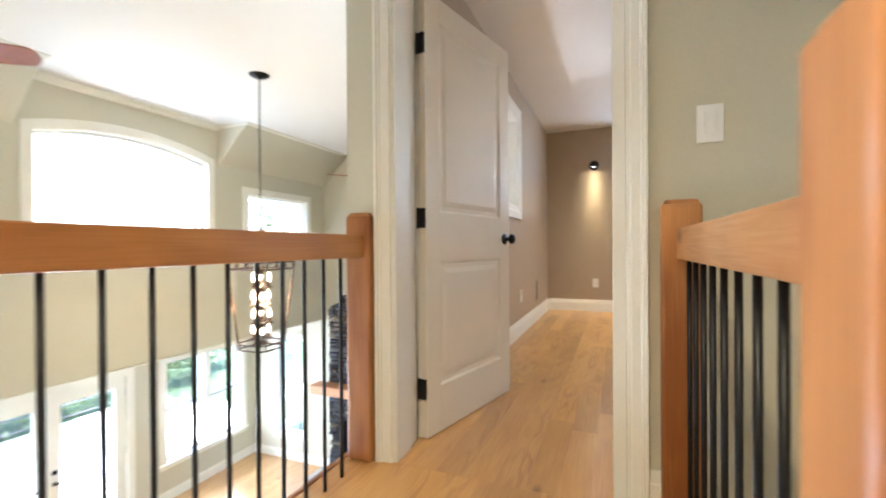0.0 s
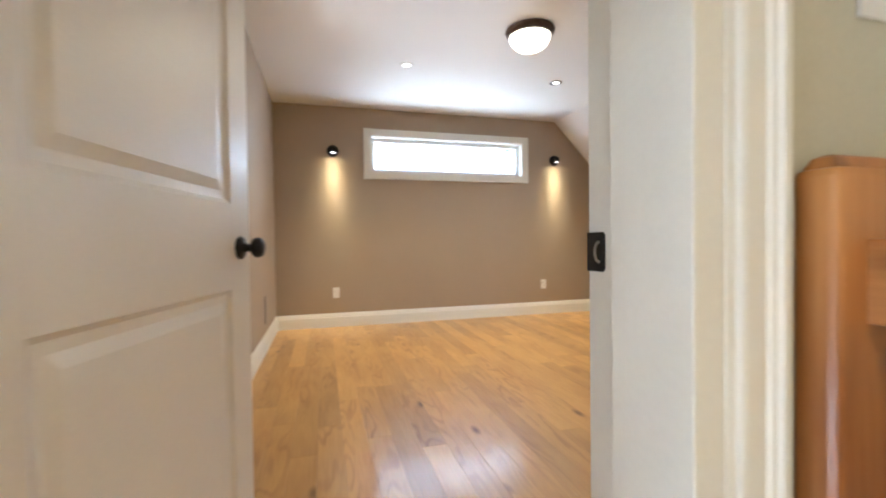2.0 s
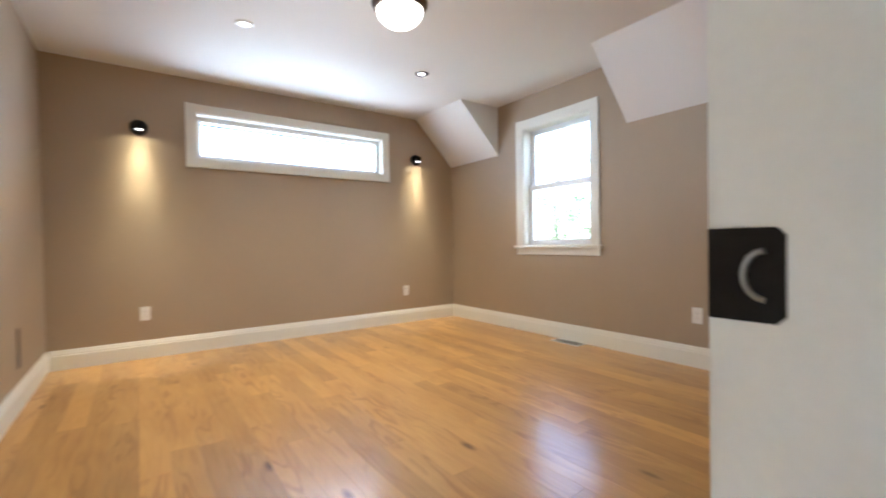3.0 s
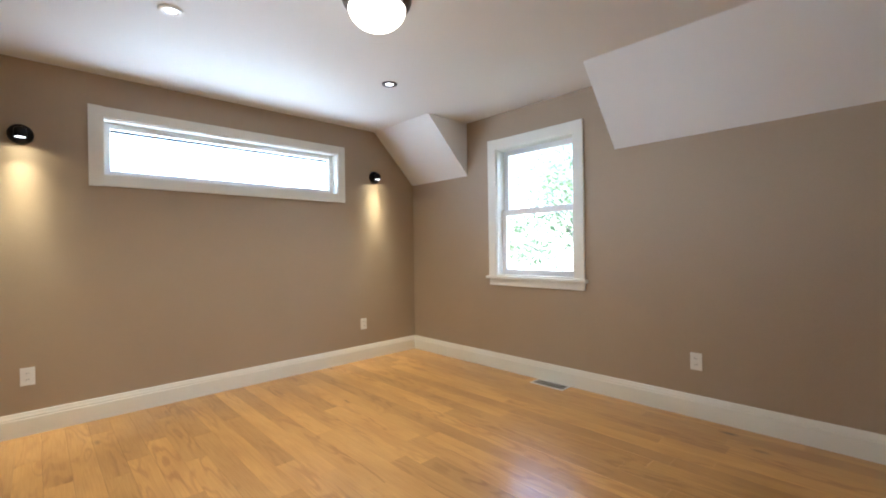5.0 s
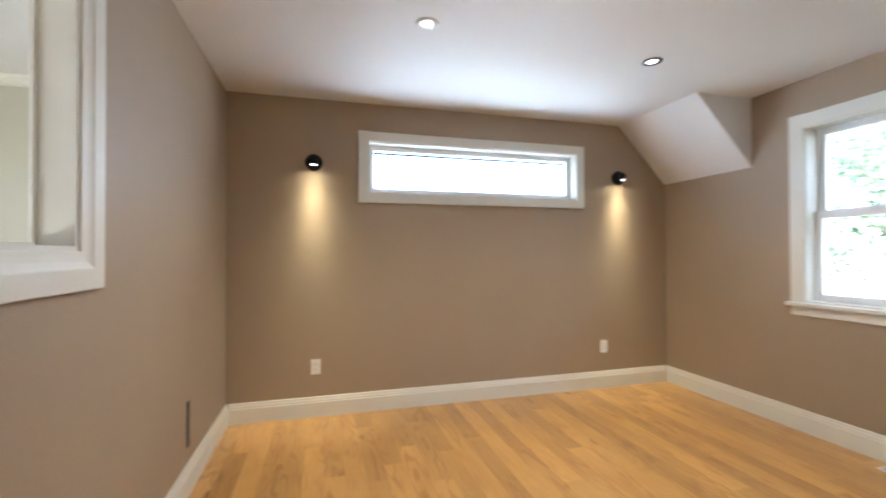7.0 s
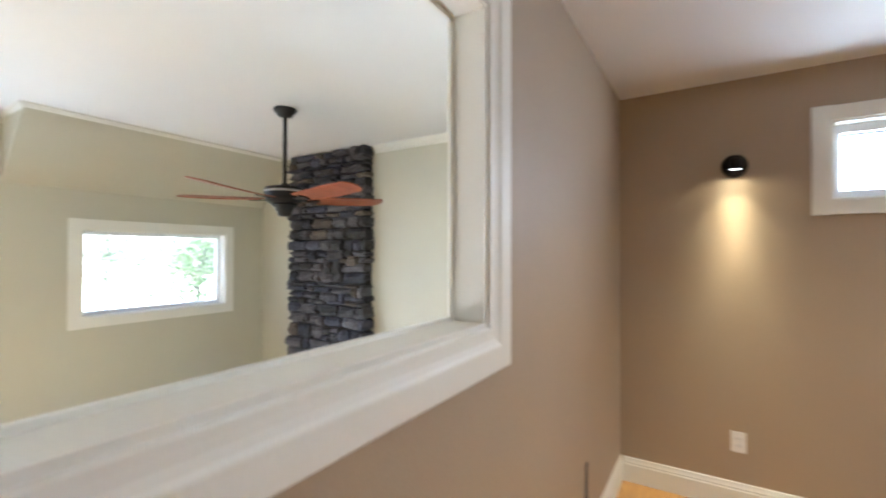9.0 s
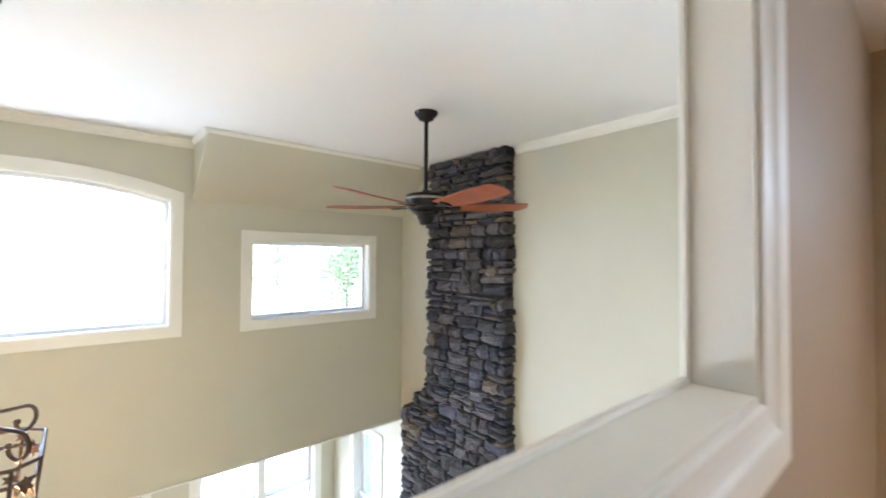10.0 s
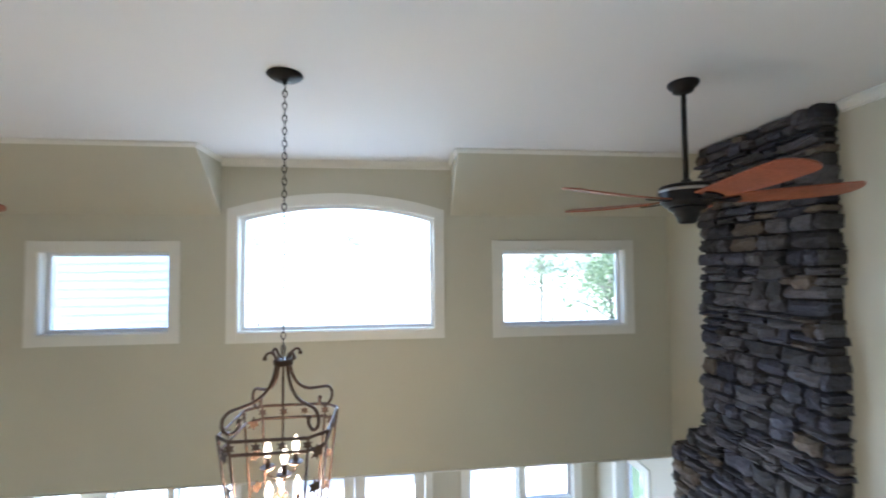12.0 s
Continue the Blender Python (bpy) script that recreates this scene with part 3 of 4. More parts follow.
window("window_1", at_y_wall(BY1, TRANSOM[0], TRANSOM[1], TRANSOM[2]), TRANSOM[1] - TRANSOM[0], TRANSOM[3] - TRANSOM[2], "long high window with a flat white casing", cas=0.072, face=0.044)
window("window_2", at_high_x(BX1, HUNG[0], HUNG[1], HUNG[2]), HUNG[1] - HUNG[0], HUNG[3] - HUNG[2], "white double-hung sash window with a sill", cas=0.084, kind="hung", sill=True)
for nm, o in (("window_3", SMALL_R), ("window_4", SMALL_L)):
    window(nm, at_low_x(GX, o[0], o[1], o[2]), o[1] - o[0], o[3] - o[2], "small white-cased upper window in the great room", cas=0.082)
window("window_6", at_low_x(LX, LOW_R[0], LOW_R[1], LOW_R[2]), LOW_R[1] - LOW_R[0], LOW_R[3] - LOW_R[2], "wide white twin window of the great room", cas=0.09, kind="twin", sill=True)
window("window_7", at_low_x(LX, LOW_L[0], LOW_L[1], LOW_L[2]), LOW_L[1] - LOW_L[0], LOW_L[3] - LOW_L[2], "wide white twin window of the great room", cas=0.09, kind="twin", sill=True)
window("window_8", at_y_wall(GY1, END_WIN[0], END_WIN[1], END_WIN[2]), END_WIN[1] - END_WIN[0], END_WIN[3] - END_WIN[2], "narrow white window beside the fireplace", cas=0.09, kind="hung", sill=True)

# arched window
aw = tagged(thing("window_5", at_low_x(GX, ARCH[0], ARCH[1], ARCH[2]), "large white window with a low arched head", "window"), kind="structure")


def arch_band(extra0, extra1, y0, y1, foot, mat, name, parent, plain=False):
    """A frame that follows the arch between two offsets from the opening's edge."""
    bm = bmesh.new()
    base = ARCH[2]
    us = [-1 + 2 * k / 24 for k in range(25)]
    ring = []
    for u in us:
        ring.append(((u * (half + extra0), arch_z(u, extra0) - base), (u * (half + extra1), arch_z(u, extra1) - base)))
    for (a0, a1), (b0, b1) in zip(ring, ring[1:]):
        prism([(a0[0], y0, a0[1]), (b0[0], y0, b0[1]), (b1[0], y0, b1[1]), (a1[0], y0, a1[1])], (0, y1 - y0, 0), bm)
    for s in (-1, 1):
        e = ring[0] if s < 0 else ring[-1]
        prism([(s * (half + extra0), y0, foot), (s * (half + extra1), y0, foot), (e[1][0], y0, e[1][1]), (e[0][0], y0, e[0][1])], (0, y1 - y0, 0), bm)
    return part(name, bm, mat, parent)


arch_band(-0.004, 0.082, -0.018, 0.0, -0.082, TRIM, "casing", aw)
part("casing_foot", box(-half + 0.004, -0.0175, -0.082, half - 0.004, 0, 0.004, 0.003), TRIM, aw)
arch_band(-0.014, 0.0, -0.004, 0.12, 0.0, TRIM, "liner", aw)
part("liner_foot", box(-half, -0.004, 0.0, half, 0.12, 0.014), TRIM, aw)
arch_band(-0.044, -0.014, 0.08, 0.12, 0.014, VINYL, "sash", aw)
part("sash_foot", box(-half + 0.044, 0.08, 0.014, half - 0.044, 0.12, 0.044), VINYL, aw)
bm = bmesh.new()
pts = [(-half + 0.04, 0.097, 0.04)] + [(u * (half - 0.04), 0.097, arch_z(u, -0.04) - ARCH[2]) for u in [-1 + k / 12 for k in range(25)]] + [(half - 0.04, 0.097, 0.04)]
prism(pts, (0, 0.006, 0), bm)
part("pane", bm, GLASS, aw).visible_shadow = False


def french_doors(name, o):
    t = tagged(thing(name, at_low_x(LX, o[0], o[1], o[2]), "pair of closed white glazed doors with black levers", "door"), kind="structure")
    a, h = (o[1] - o[0]) / 2, o[3] - o[2]
    for s in (-1, 1):
        part("casing", box(s * (a - 0.004), -0.018, 0, s * (a + 0.09), 0, h + 0.09, 0.003), TRIM, t)
    part("casing_head", box(-a + 0.004, -0.0175, h - 0.004, a - 0.004, 0, h + 0.09, 0.003), TRIM, t)
    for s in (-1, 1):
        x0, x1 = (s * 0.004, s * (a - 0.012))
        lo, hi = min(x0, x1), max(x0, x1)
        leaf = part("door_leaf", box(lo, 0.03, 0.01, lo + 0.13, 0.075, h - 0.01, 0.003), TRIM, t)
        part("stile", box(hi - 0.13, 0.03, 0.01, hi, 0.075, h - 0.01, 0.003), TRIM, leaf)
        part("top_rail", box(lo + 0.13, 0.031, h - 0.16, hi - 0.13, 0.074, h - 0.01, 0.003), TRIM, leaf)
        part("bottom_rail", box(lo + 0.13, 0.031, 0.01, hi - 0.13, 0.074, 0.26, 0.003), TRIM, leaf)
        g = part("pane", box(lo + 0.125, 0.049, 0.255, hi - 0.125, 0.056, h - 0.155), GLASS, leaf)
        g.visible_shadow = False
        lever = turned([(0.0, 0), (0.026, 0), (0.026, 0.008), (0.01, 0.012), (0.01, 0.05), (0, 0.05)], 16)
        bmesh.ops.transform(lever, matrix=pose(s * 0.065, 0.03, 0.98, 90), verts=lever.verts)
        box(min(s * 0.06, s * 0.17), -0.022, 0.97, max(s * 0.06, s * 0.17), -0.008, 0.99, 0.003, lever)
        part("lever", lever, BLACK, leaf, "black lever handle")
        bolt = turned([(0.0, 0), (0.03, 0), (0.03, 0.008), (0.022, 0.014), (0.022, 0.024), (0, 0.024)], 16)
        bmesh.ops.transform(bolt, matrix=pose(s * 0.065, 0.03, 1.12, 90), verts=bolt.verts)
        part("deadbolt", bolt, BLACK, leaf, "black round deadbolt")
        for z in (0.25, 1.05, 1.85):
            part("hinge", box(s * (a - 0.016), 0.012, z - 0.05, s * (a - 0.004), 0.03, z + 0.05, 0.003), BRUSHED, leaf)
    return t


french_doors("door_2", FRENCH)
french_doors("door_3", FRENCH_B)

# ---- bedroom door, standing open ----
DW, DH, DT = 0.812, 2.035, 0.035
door = tagged(thing("door_1", pose(-0.831, 1.824, 0.008, 0, 0, 75.9), "off-white two-panel door standing open into the bedroom", "door"), kind="structure")
zs = [(0.0, 0.215), (0.80, 1.03), (1.925, DH)]
S = 0.112
part("hinge_stile", box(0.007, -DT, 0, S, 0, DH, 0.0015), DOORPAINT, door)
part("lock_stile", box(DW - S, -DT, 0, DW, 0, DH, 0.0015), DOORPAINT, door)
for (a, b), nm in zip(zs, ("bottom_rail", "middle_rail", "top_rail")):
    part(nm, box(S, -DT, a, DW - S, 0, b), DOORPAINT, door)
for a, b in ((0.215, 0.80), (1.03, 1.925)):
    bm = bmesh.new()
    for side in (-1, 1):
        face = -DT if side < 0 else 0.0
        rings = []
        for inset, depth in ((0, 0.0), (0.012, 0.008), (0.032, 0.009), (0.058, 0.003)):
            y = face - side * depth
            rings.append([bm.verts.new(p) for p in ((S + inset, y, a + inset), (DW - S - inset, y, a + inset), (DW - S - inset, y, b - inset), (S + inset, y, b - inset))])
        for p, q in zip(rings, rings[1:]):
            for k in range(4):
                j = (k + 1) % 4
                bm.faces.new((p[k], p[j], q[j], q[k]))
        bm.faces.new(rings[-1])
    part("panel", bm, DOORPAINT, door)
for side in (-1, 1):
    knob = turned([(0, 0), (0.031, 0), (0.033, 0.004), (0.028, 0.010), (0.013, 0.013), (0.011, 0.028), (0.016, 0.034), (0.027, 0.042), (0.029, 0.052), (0.025, 0.062), (0.012, 0.068), (0, 0.069)], 24)
    bmesh.ops.transform(knob, matrix=pose(DW - 0.062, -DT if side < 0 else 0, 0.912, 90 if side < 0 else -90), verts=knob.verts)
    part("door_knob", knob, BLACK, door, "round black knob", smooth=True)
part("latch", box(DW - 0.001, -DT + 0.006, 0.875, DW + 0.002, -0.006, 0.945, 0.001), BLACK, door, "black latch plate")
for z in (0.225, 1.0, 1.79):
    h = part("hinge", box(-0.009, -DT - 0.002, z - 0.045, 0.0035, 0.002, z + 0.045, 0.001), BLACK, door, "black butt hinge")
    part("hinge_pin", turned([(0, z - 0.047), (0.006, z - 0.047), (0.006, z + 0.047), (0, z + 0.047)], 10, at=(-0.006, 0.002, 0)), BLACK, h)
strike = thing("strike_plate", pose(DOOR[1] - 0.0162, BY0 - 0.019, 0.911), "black strike plate in the door jamb", "strike plate")
part("plate", prism([(0, a, b) for a, b in ((-0.014, -0.031), (0.0255, -0.031), (0.0255, 0.031), (-0.014, 0.031), (-0.019, 0.026), (-0.019, -0.026))], (-0.002, 0, 0)), BLACK, strike)
lip = bmesh.new()
tube([(-0.003, -0.008 + 0.012 * math.sin(k * math.pi / 8), 0.016 * math.cos(k * math.pi / 8)) for k in range(9)], 0.0022, 6, lip)
part("latch_hole", lip, BRUSHED, strike)

# ---- railings ----


def newel(x, y, depth, top=1.02, label="square stained pine newel post with chamfered top"):
    t = thing("newel_post", pose(x, y, 0.0), label, "newel post", "newel posts on the landing")
    a, d = 0.057, depth / 2
    part("post", box(-a, -d, 0.002, a, d, top - 0.014, 0.010), CEDAR_Z, t)
    cap = bmesh.new()
    corners = ((-1, -1), (1, -1), (1, 1), (-1, 1))
    rings = [[cap.verts.new((sx * (a - i), sy * (d - i), top + z)) for sx, sy in corners] for i, z in ((0.008, -0.026), (0.007, -0.0135), (0.012, -0.003), (0.018, 0.0))]
    cap.faces.new(rings[0])
    cap.faces.new(rings[-1])
    for p, q in zip(rings, rings[1:]):
        for k in range(4):
            j = (k + 1) % 4
            cap.faces.new((p[k], p[j], q[j], q[k]))
    part("cap", cap, CEDAR_Z, t)
    return t


def railing(x, y_from, y_to, first, count, step, label):
    t = thing("railing", pose(x, 0, 0.0), label, "railing", "railings of the landing")
    part("handrail", box(-0.022, y_from, 0.836, 0.022, y_to, 0.928, 0.004), CEDAR_Y, t, "stained pine handrail on edge")
    one = mesh_of("baluster", turned([(0, 0.0), (0.0068, 0.0), (0.0068, 0.838), (0, 0.838)], 10), BLACK)
    for p in one.polygons:
        p.use_smooth = len(p.vertices) == 4
    for k in range(count):
        b = new("baluster", one)
        b.parent, b.location = t, (0, first - k * step, 0)
    return t


newel(-0.981, 1.573, 0.046)
newel(0.186, 1.573, 0.046)
newel(0.188, 0.425, 0.114, 1.045)
railing(-0.976, GY0 + 0.05, 1.554, 1.425, 32, 0.1018, "stained pine handrail on thin black round balusters over the great room")
railing(0.194, 0.48, 1.554, 1.466, 10, 0.1067, "stained pine handrail on thin black round balusters by the stairs")

# ---- bedroom fittings ----


def outlet(m, label, group="outlets of the bedroom"):
    t = thing("wall_outlet", m, label, "outlet", group)
    part("cover_plate", box(-0.036, -0.006, -0.058, 0.036, 0.0, 0.058, 0.0025), PLASTIC, t)
    for z in (-0.02, 0.02):
        s = part("socket", box(-0.017, -0.0085, z - 0.015, 0.017, -0.005, z + 0.015, 0.002), PLASTIC, t)
        for dx in (-0.006, 0.006):
            # slots are near-black blocks on the face, painting the shade of holes
            part("slot", box(dx - 0.001, -0.0092, z - 0.005, dx + 0.001, -0.008, z + 0.006), STEEL_AND_HOLE_BLACK, s)
    return t


outlet(pose(-0.259, BY1, 0.379), "white duplex outlet low on the taupe wall")
outlet(pose(2.30, BY1, 0.379), "white duplex outlet low on the taupe wall")
outlet(pose(BX1, 3.157, 0.379, 0, 0, -90), "white duplex outlet low on the taupe wall")
outlet(pose(BX0, 4.304, 0.379, 0, 0, 90), "white duplex outlet under the opening")
sw = thing("light_switch", pose(0.269, HALL_Y, 1.252), "white dimmer switch plate on the sage hall wall", "switch")
part("cover_plate", box(-0.0365, -0.006, -0.0585, 0.0365, 0, 0.0585, 0.003), PLASTIC, sw)
rocker = part("rocker", box(-0.017, -0.010, -0.034, 0.017, -0.005, 0.034, 0.002), PLASTIC, sw)
part("slider", box(0.008, -0.013, -0.02, 0.014, -0.009, 0.02, 0.001), PLASTIC, rocker)


ASKEW = math.degrees(math.atan2(SE_Y - BY0, BX1 - 0.17))


def on_askew(x, z):
    return pose(x, BY0 + (SE_Y - BY0) * (x - 0.17) / (BX1 - 0.17) + 0.0005, z, 0, 0, 180 + ASKEW)


outlet(on_askew(1.28, 0.379), "white duplex outlet low beside the doorway")
bs = thing("light_switch", on_askew(1.28, 1.40), "white switch plate on the taupe bedroom wall", "switch")
part("cover_plate", box(-0.0365, -0.006, -0.0585, 0.0365, 0, 0.0585, 0.003), PLASTIC, bs)
part("rocker", box(-0.017, -0.010, -0.034, 0.017, -0.005, 0.034, 0.002), PLASTIC, bs)


def sconce(x):
    t = thing("wall_sconce", pose(x, BY1, 1.945), "black wall spotlight on a round plate shining down the wall", "wall lamp", "pair of wall spotlights")
    plate = turned([(0, 0), (0.064, 0), (0.065, 0.014), (0.060, 0.03), (0.046, 0.042), (0.025, 0.048), (0, 0.049)], 32)
    bmesh.ops.transform(plate, matrix=pose(0, 0, 0, 90), verts=plate.verts)
    part("back_plate", plate, BLACK, t, smooth=True)
    head = turned([(0.027, -0.028), (0.030, -0.03), (0.033, -0.026), (0.033, 0.014), (0.030, 0.027), (0.018, 0.035), (0, 0.037)], 24, at=(0, -0.072, 0))
    bmesh.ops.delete(head, geom=[f for f in head.faces if len(f.verts) > 20], context="FACES")
    part("spot_head", head, BLACK, t, smooth=True)
    part("lens", turned([(0, -0.0275), (0.0275, -0.0275), (0.0275, -0.018), (0, -0.018)], 24, at=(0, -0.072, 0)), DISC, t, "glowing lens")
    return t


for x in (-0.272, 2.462):
    sconce(x)
    lamp("sconce_light", "SPOT", look((x, BY1 - 0.10, 1.905), (x, BY1 - 0.09, 0.7)), 4.6, (1.0, 0.84, 0.50), 0.03, angle=44, blend=1.0)
    lamp("sconce_glow", "SPOT", look((x, BY1 - 0.10, 1.905), (x, BY1 - 0.06, 1.2)), 1.5, (1.0, 0.84, 0.50), 0.03, angle=84, blend=1.0)
    lamp("sconce_spill", "SPOT", look((x, BY1 - 0.095, 1.905), (x, BY1 - 0.09, 0.7)), 0.16, (1.0, 0.84, 0.50), 0.03, angle=165, blend=0.5)

slot = thing("wall_vent", pose(BX0, 5.215, 0.354, 0, 0, 90), "narrow dark grey upright vent plate low on the wall", "vent")
part("cover_plate", box(-0.02, -0.005, -0.118, 0.02, 0.0, 0.118, 0.002), SLATE, slot)
for k in range(9):
    part("slat", box(-0.014, -0.007, -0.102 + k * 0.024, 0.014, -0.005, -0.092 + k * 0.024, 0.001), SLATE, slot)


def downlight(x, y, label, ring):
    t = thing("recessed_downlight", pose(x, y, BZ), label, "downlight", "recessed ceiling lights")
    part("trim_ring", turned([(0.030, -0.001), (0.030, -0.004), (0.038, -0.006), (0.050, -0.008), (0.058, -0.005), (0.060, -0.001)], 36), ring, t, smooth=True)
    part("lens", turned([(0, -0.002), (0.031, -0.002), (0.031, -0.0035), (0, -0.0035)], 28), DISC, t, "glowing lens")
    return t


for x, y, ring, tone in ((0.32, 4.84, PLASTIC, "white"), (1.78, 4.90, SLATE, "dark")):
    downlight(x, y, "small round recessed ceiling light with a %s rim, lit" % tone, ring)
    lamp("downlight_light", "SPOT", look((x, y, BZ - 0.012), (x, y, 0)), 5.6, (1.0, 0.86, 0.64), 0.035, angle=125, blend=1.0)

# never in view: assumed from warm glints on the switch plate, brightens the hall
hall = thing("recessed_downlight", pose(-0.35, -0.75, GZ), "unseen small round ceiling light assumed over the landing, lit", "downlight", "recessed ceiling lights")
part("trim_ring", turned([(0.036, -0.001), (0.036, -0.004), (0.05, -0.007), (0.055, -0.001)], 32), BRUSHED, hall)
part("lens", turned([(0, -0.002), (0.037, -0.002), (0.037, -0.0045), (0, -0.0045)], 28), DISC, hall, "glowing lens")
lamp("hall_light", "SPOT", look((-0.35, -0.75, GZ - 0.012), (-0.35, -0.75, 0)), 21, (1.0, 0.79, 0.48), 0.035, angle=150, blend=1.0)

fl = thing("ceiling_lamp", pose(1.065, 4.04, BZ), "frosted glass bowl ceiling lamp with a bronze rim, lit", "ceiling lamp")
part("rim", turned([(0, 0), (0.172, 0), (0.176, -0.008), (0.172, -0.022), (0.162, -0.034), (0.150, -0.040), (0.146, -0.036), (0.0, -0.030)], 40), BRONZE, fl, "dark bronze rim", smooth=True)
part("trim_ring", turned([(0.150, -0.038), (0.154, -0.044), (0.150, -0.052), (0.144, -0.046)], 40), BRONZE, fl, smooth=True)
part("bowl", turned([(0.146, -0.040)] + [(0.146 * math.cos(radians(a)), -0.045 - 0.108 * math.sin(radians(a))) for a in range(0, 90, 9)] + [(0, -0.153)], 40), BOWL, fl, "frosted white glass bowl, lit", smooth=True)
lamp("ceiling_lamp_light", "SPOT", look((1.065, 4.04, BZ - 0.185), (1.065, 4.04, 0)), 2.2, (1.0, 0.86, 0.62), 0.08, angle=168, blend=0.6)

vent = thing("floor_vent", pose(2.917, 4.24, 0.002), "flat metal floor register with slots beside the baseboard", "floor vent")
for nm, b in (("frame", (-0.068, -0.155, 0, -0.052, 0.155, 0.004)), ("frame", (0.052, -0.155, 0, 0.068, 0.155, 0.004)), ("frame", (-0.052, -0.155, 0, 0.052, -0.139, 0.004)), ("frame", (-0.052, 0.139, 0, 0.052, 0.155, 0.004))):
    part(nm, box(*b, 0.001), PLASTIC, vent)
for k in range(15):
    y = -0.13 + k * 0.0186
    part("slat", box(-0.052, y, 0, 0.052, y + 0.009, 0.003), BRUSHED, vent)
# dark sheet over the boards paints the shade between the slats
part("shade_sheet", box(-0.06, -0.147, -0.001, 0.06, 0.147, 0.0005), STEEL_AND_HOLE_BLACK, vent)

# ---- chandelier ----


def arc_points(fn, count):
    return [fn(k / (count - 1)) for k in range(count)]


CH = (-2.997, 3.04)
ch = thing("chandelier", pose(CH[0], CH[1], GZ), "tall dark bronze lantern chandelier with lit candle bulbs", "chandelier")
part("canopy", turned([(0, 0), (0.085, 0), (0.088, -0.006), (0.07, -0.02), (0.03, -0.03), (0.012, -0.034), (0.012, -0.05), (0, -0.05)], 32), BLACK, ch, smooth=True)
link = [(0.010 * math.cos(a), 0.0, 0.019 * math.sin(a)) for a in [2 * math.pi * k / 12 for k in range(12)]]
link_mesh = mesh_of("chain_link", tube(link, 0.0028, 5, closed=True), BLACK)
top, bottom = -0.05, -(GZ - 1.078)
count = 42
for k in range(count):
    o = new("chain_link", link_mesh)
    o.parent = ch
    o.matrix_local = pose(0, 0, top + (bottom - top) * (k + 0.5) / count, 0, 0, 90 * (k % 2) + 12)
Z0 = 1.033 - GZ
part("loop", tube([(0.028 * math.cos(a), 0, Z0 + 0.04 + 0.03 * math.sin(a)) for a in [2 * math.pi * k / 16 for k in range(16)]], 0.004, 6, closed=True), BRONZE, ch)
part("collar", turned([(0, Z0 + 0.012), (0.04, Z0 + 0.012), (0.046, Z0 + 0.006), (0.046, Z0 - 0.014), (0.04, Z0 - 0.02), (0, Z0 - 0.02)], 24), BRONZE, ch)
RT, RB = 0.236, 0.155           # half widths of the top and bottom frames
ZT, ZL = 0.750 - GZ, -0.03 - GZ


def octagon(a, z, cut=0.3):
    c = a * (1 - cut)
    return [(a, -c, z), (a, c, z), (c, a, z), (-c, a, z), (-a, c, z), (-a, -c, z), (-c, -a, z), (c, -a, z)]


def scroll(angle, start_r, start_z, end_r, end_z):
    """An S-shaped strap from the collar to a corner of the frame, with a curl at its end."""
    pts = []
    ctrl = [(start_r, start_z), (start_r + 0.012, start_z - 0.055), (start_r + 0.045, start_z - 0.112), (start_r + 0.10, start_z - 0.148), (end_r - 0.085, start_z - 0.158)]
    top = start_z - 0.162
    size = (top - end_z) / 2
    for k in range(9):
        q, grow = radians(85 - 33 * k), 1.0 if k < 6 else 1.0 - 0.16 * (k - 5)
        ctrl.append((end_r - size * 0.9 + size * grow * math.cos(q), end_z + size + size * grow * math.sin(q)))
    n = len(ctrl)
    for i in range(n - 1):
        p0, p1, p2, p3 = ctrl[max(i - 1, 0)], ctrl[i], ctrl[i + 1], ctrl[min(i + 2, n - 1)]
        for k in range(5):
            t = k / 5
            q = [0.5 * (2 * p1[d] + (p2[d] - p0[d]) * t + (2 * p0[d] - 5 * p1[d] + 4 * p2[d] - p3[d]) * t * t + (3 * p1[d] - p0[d] - 3 * p2[d] + p3[d]) * t ** 3) for d in (0, 1)]
            pts.append((q[0] * math.cos(angle), q[0] * math.sin(angle), q[1]))
    return pts


for k in range(4):
    a = radians(45 + 90 * k)
    line = scroll(a, 0.036, Z0 - 0.01, RT * 1.20, ZT + 0.01)
    arm = part("scroll_arm", tube(line, 0.008, 7), BRONZE, ch, smooth=True)
    part("ball_tip", turned([(0, -0.013), (0.009, -0.009), (0.013, 0), (0.009, 0.009), (0, 0.013)], 10, at=line[-1]), BRONZE, arm, smooth=True)
    curl = [(q * math.cos(a), q * math.sin(a), Z0 + h) for q, h in ((0.032, 0.0), (0.038, 0.022), (0.050, 0.042), (0.066, 0.052), (0.082, 0.050), (0.092, 0.040), (0.094, 0.028))]
    cu = part("curl", tube(curl, 0.0065, 6), BRONZE, ch, smooth=True)
    part("ball_tip", turned([(0, -0.011), (0.008, -0.008), (0.011, 0), (0.008, 0.008), (0, 0.011)], 10, at=curl[-1]), BRONZE, cu, smooth=True)
for z, a in ((ZT, RT), (ZT - 0.062, RT - 0.012), (ZL + 0.05, RB + 0.009), (ZL, RB)):
    part("frame_bar", tube(octagon(a, z), 0.0075, 6, closed=True), BRONZE, ch)
for (x0, y0, z0), (x1, y1, z1) in zip(octagon(RT, ZT), octagon(RB, ZL)):
    part("corner_bar", tube([(x0, y0, z0), (x1, y1, z1)], 0.0065, 6), BRONZE, ch)


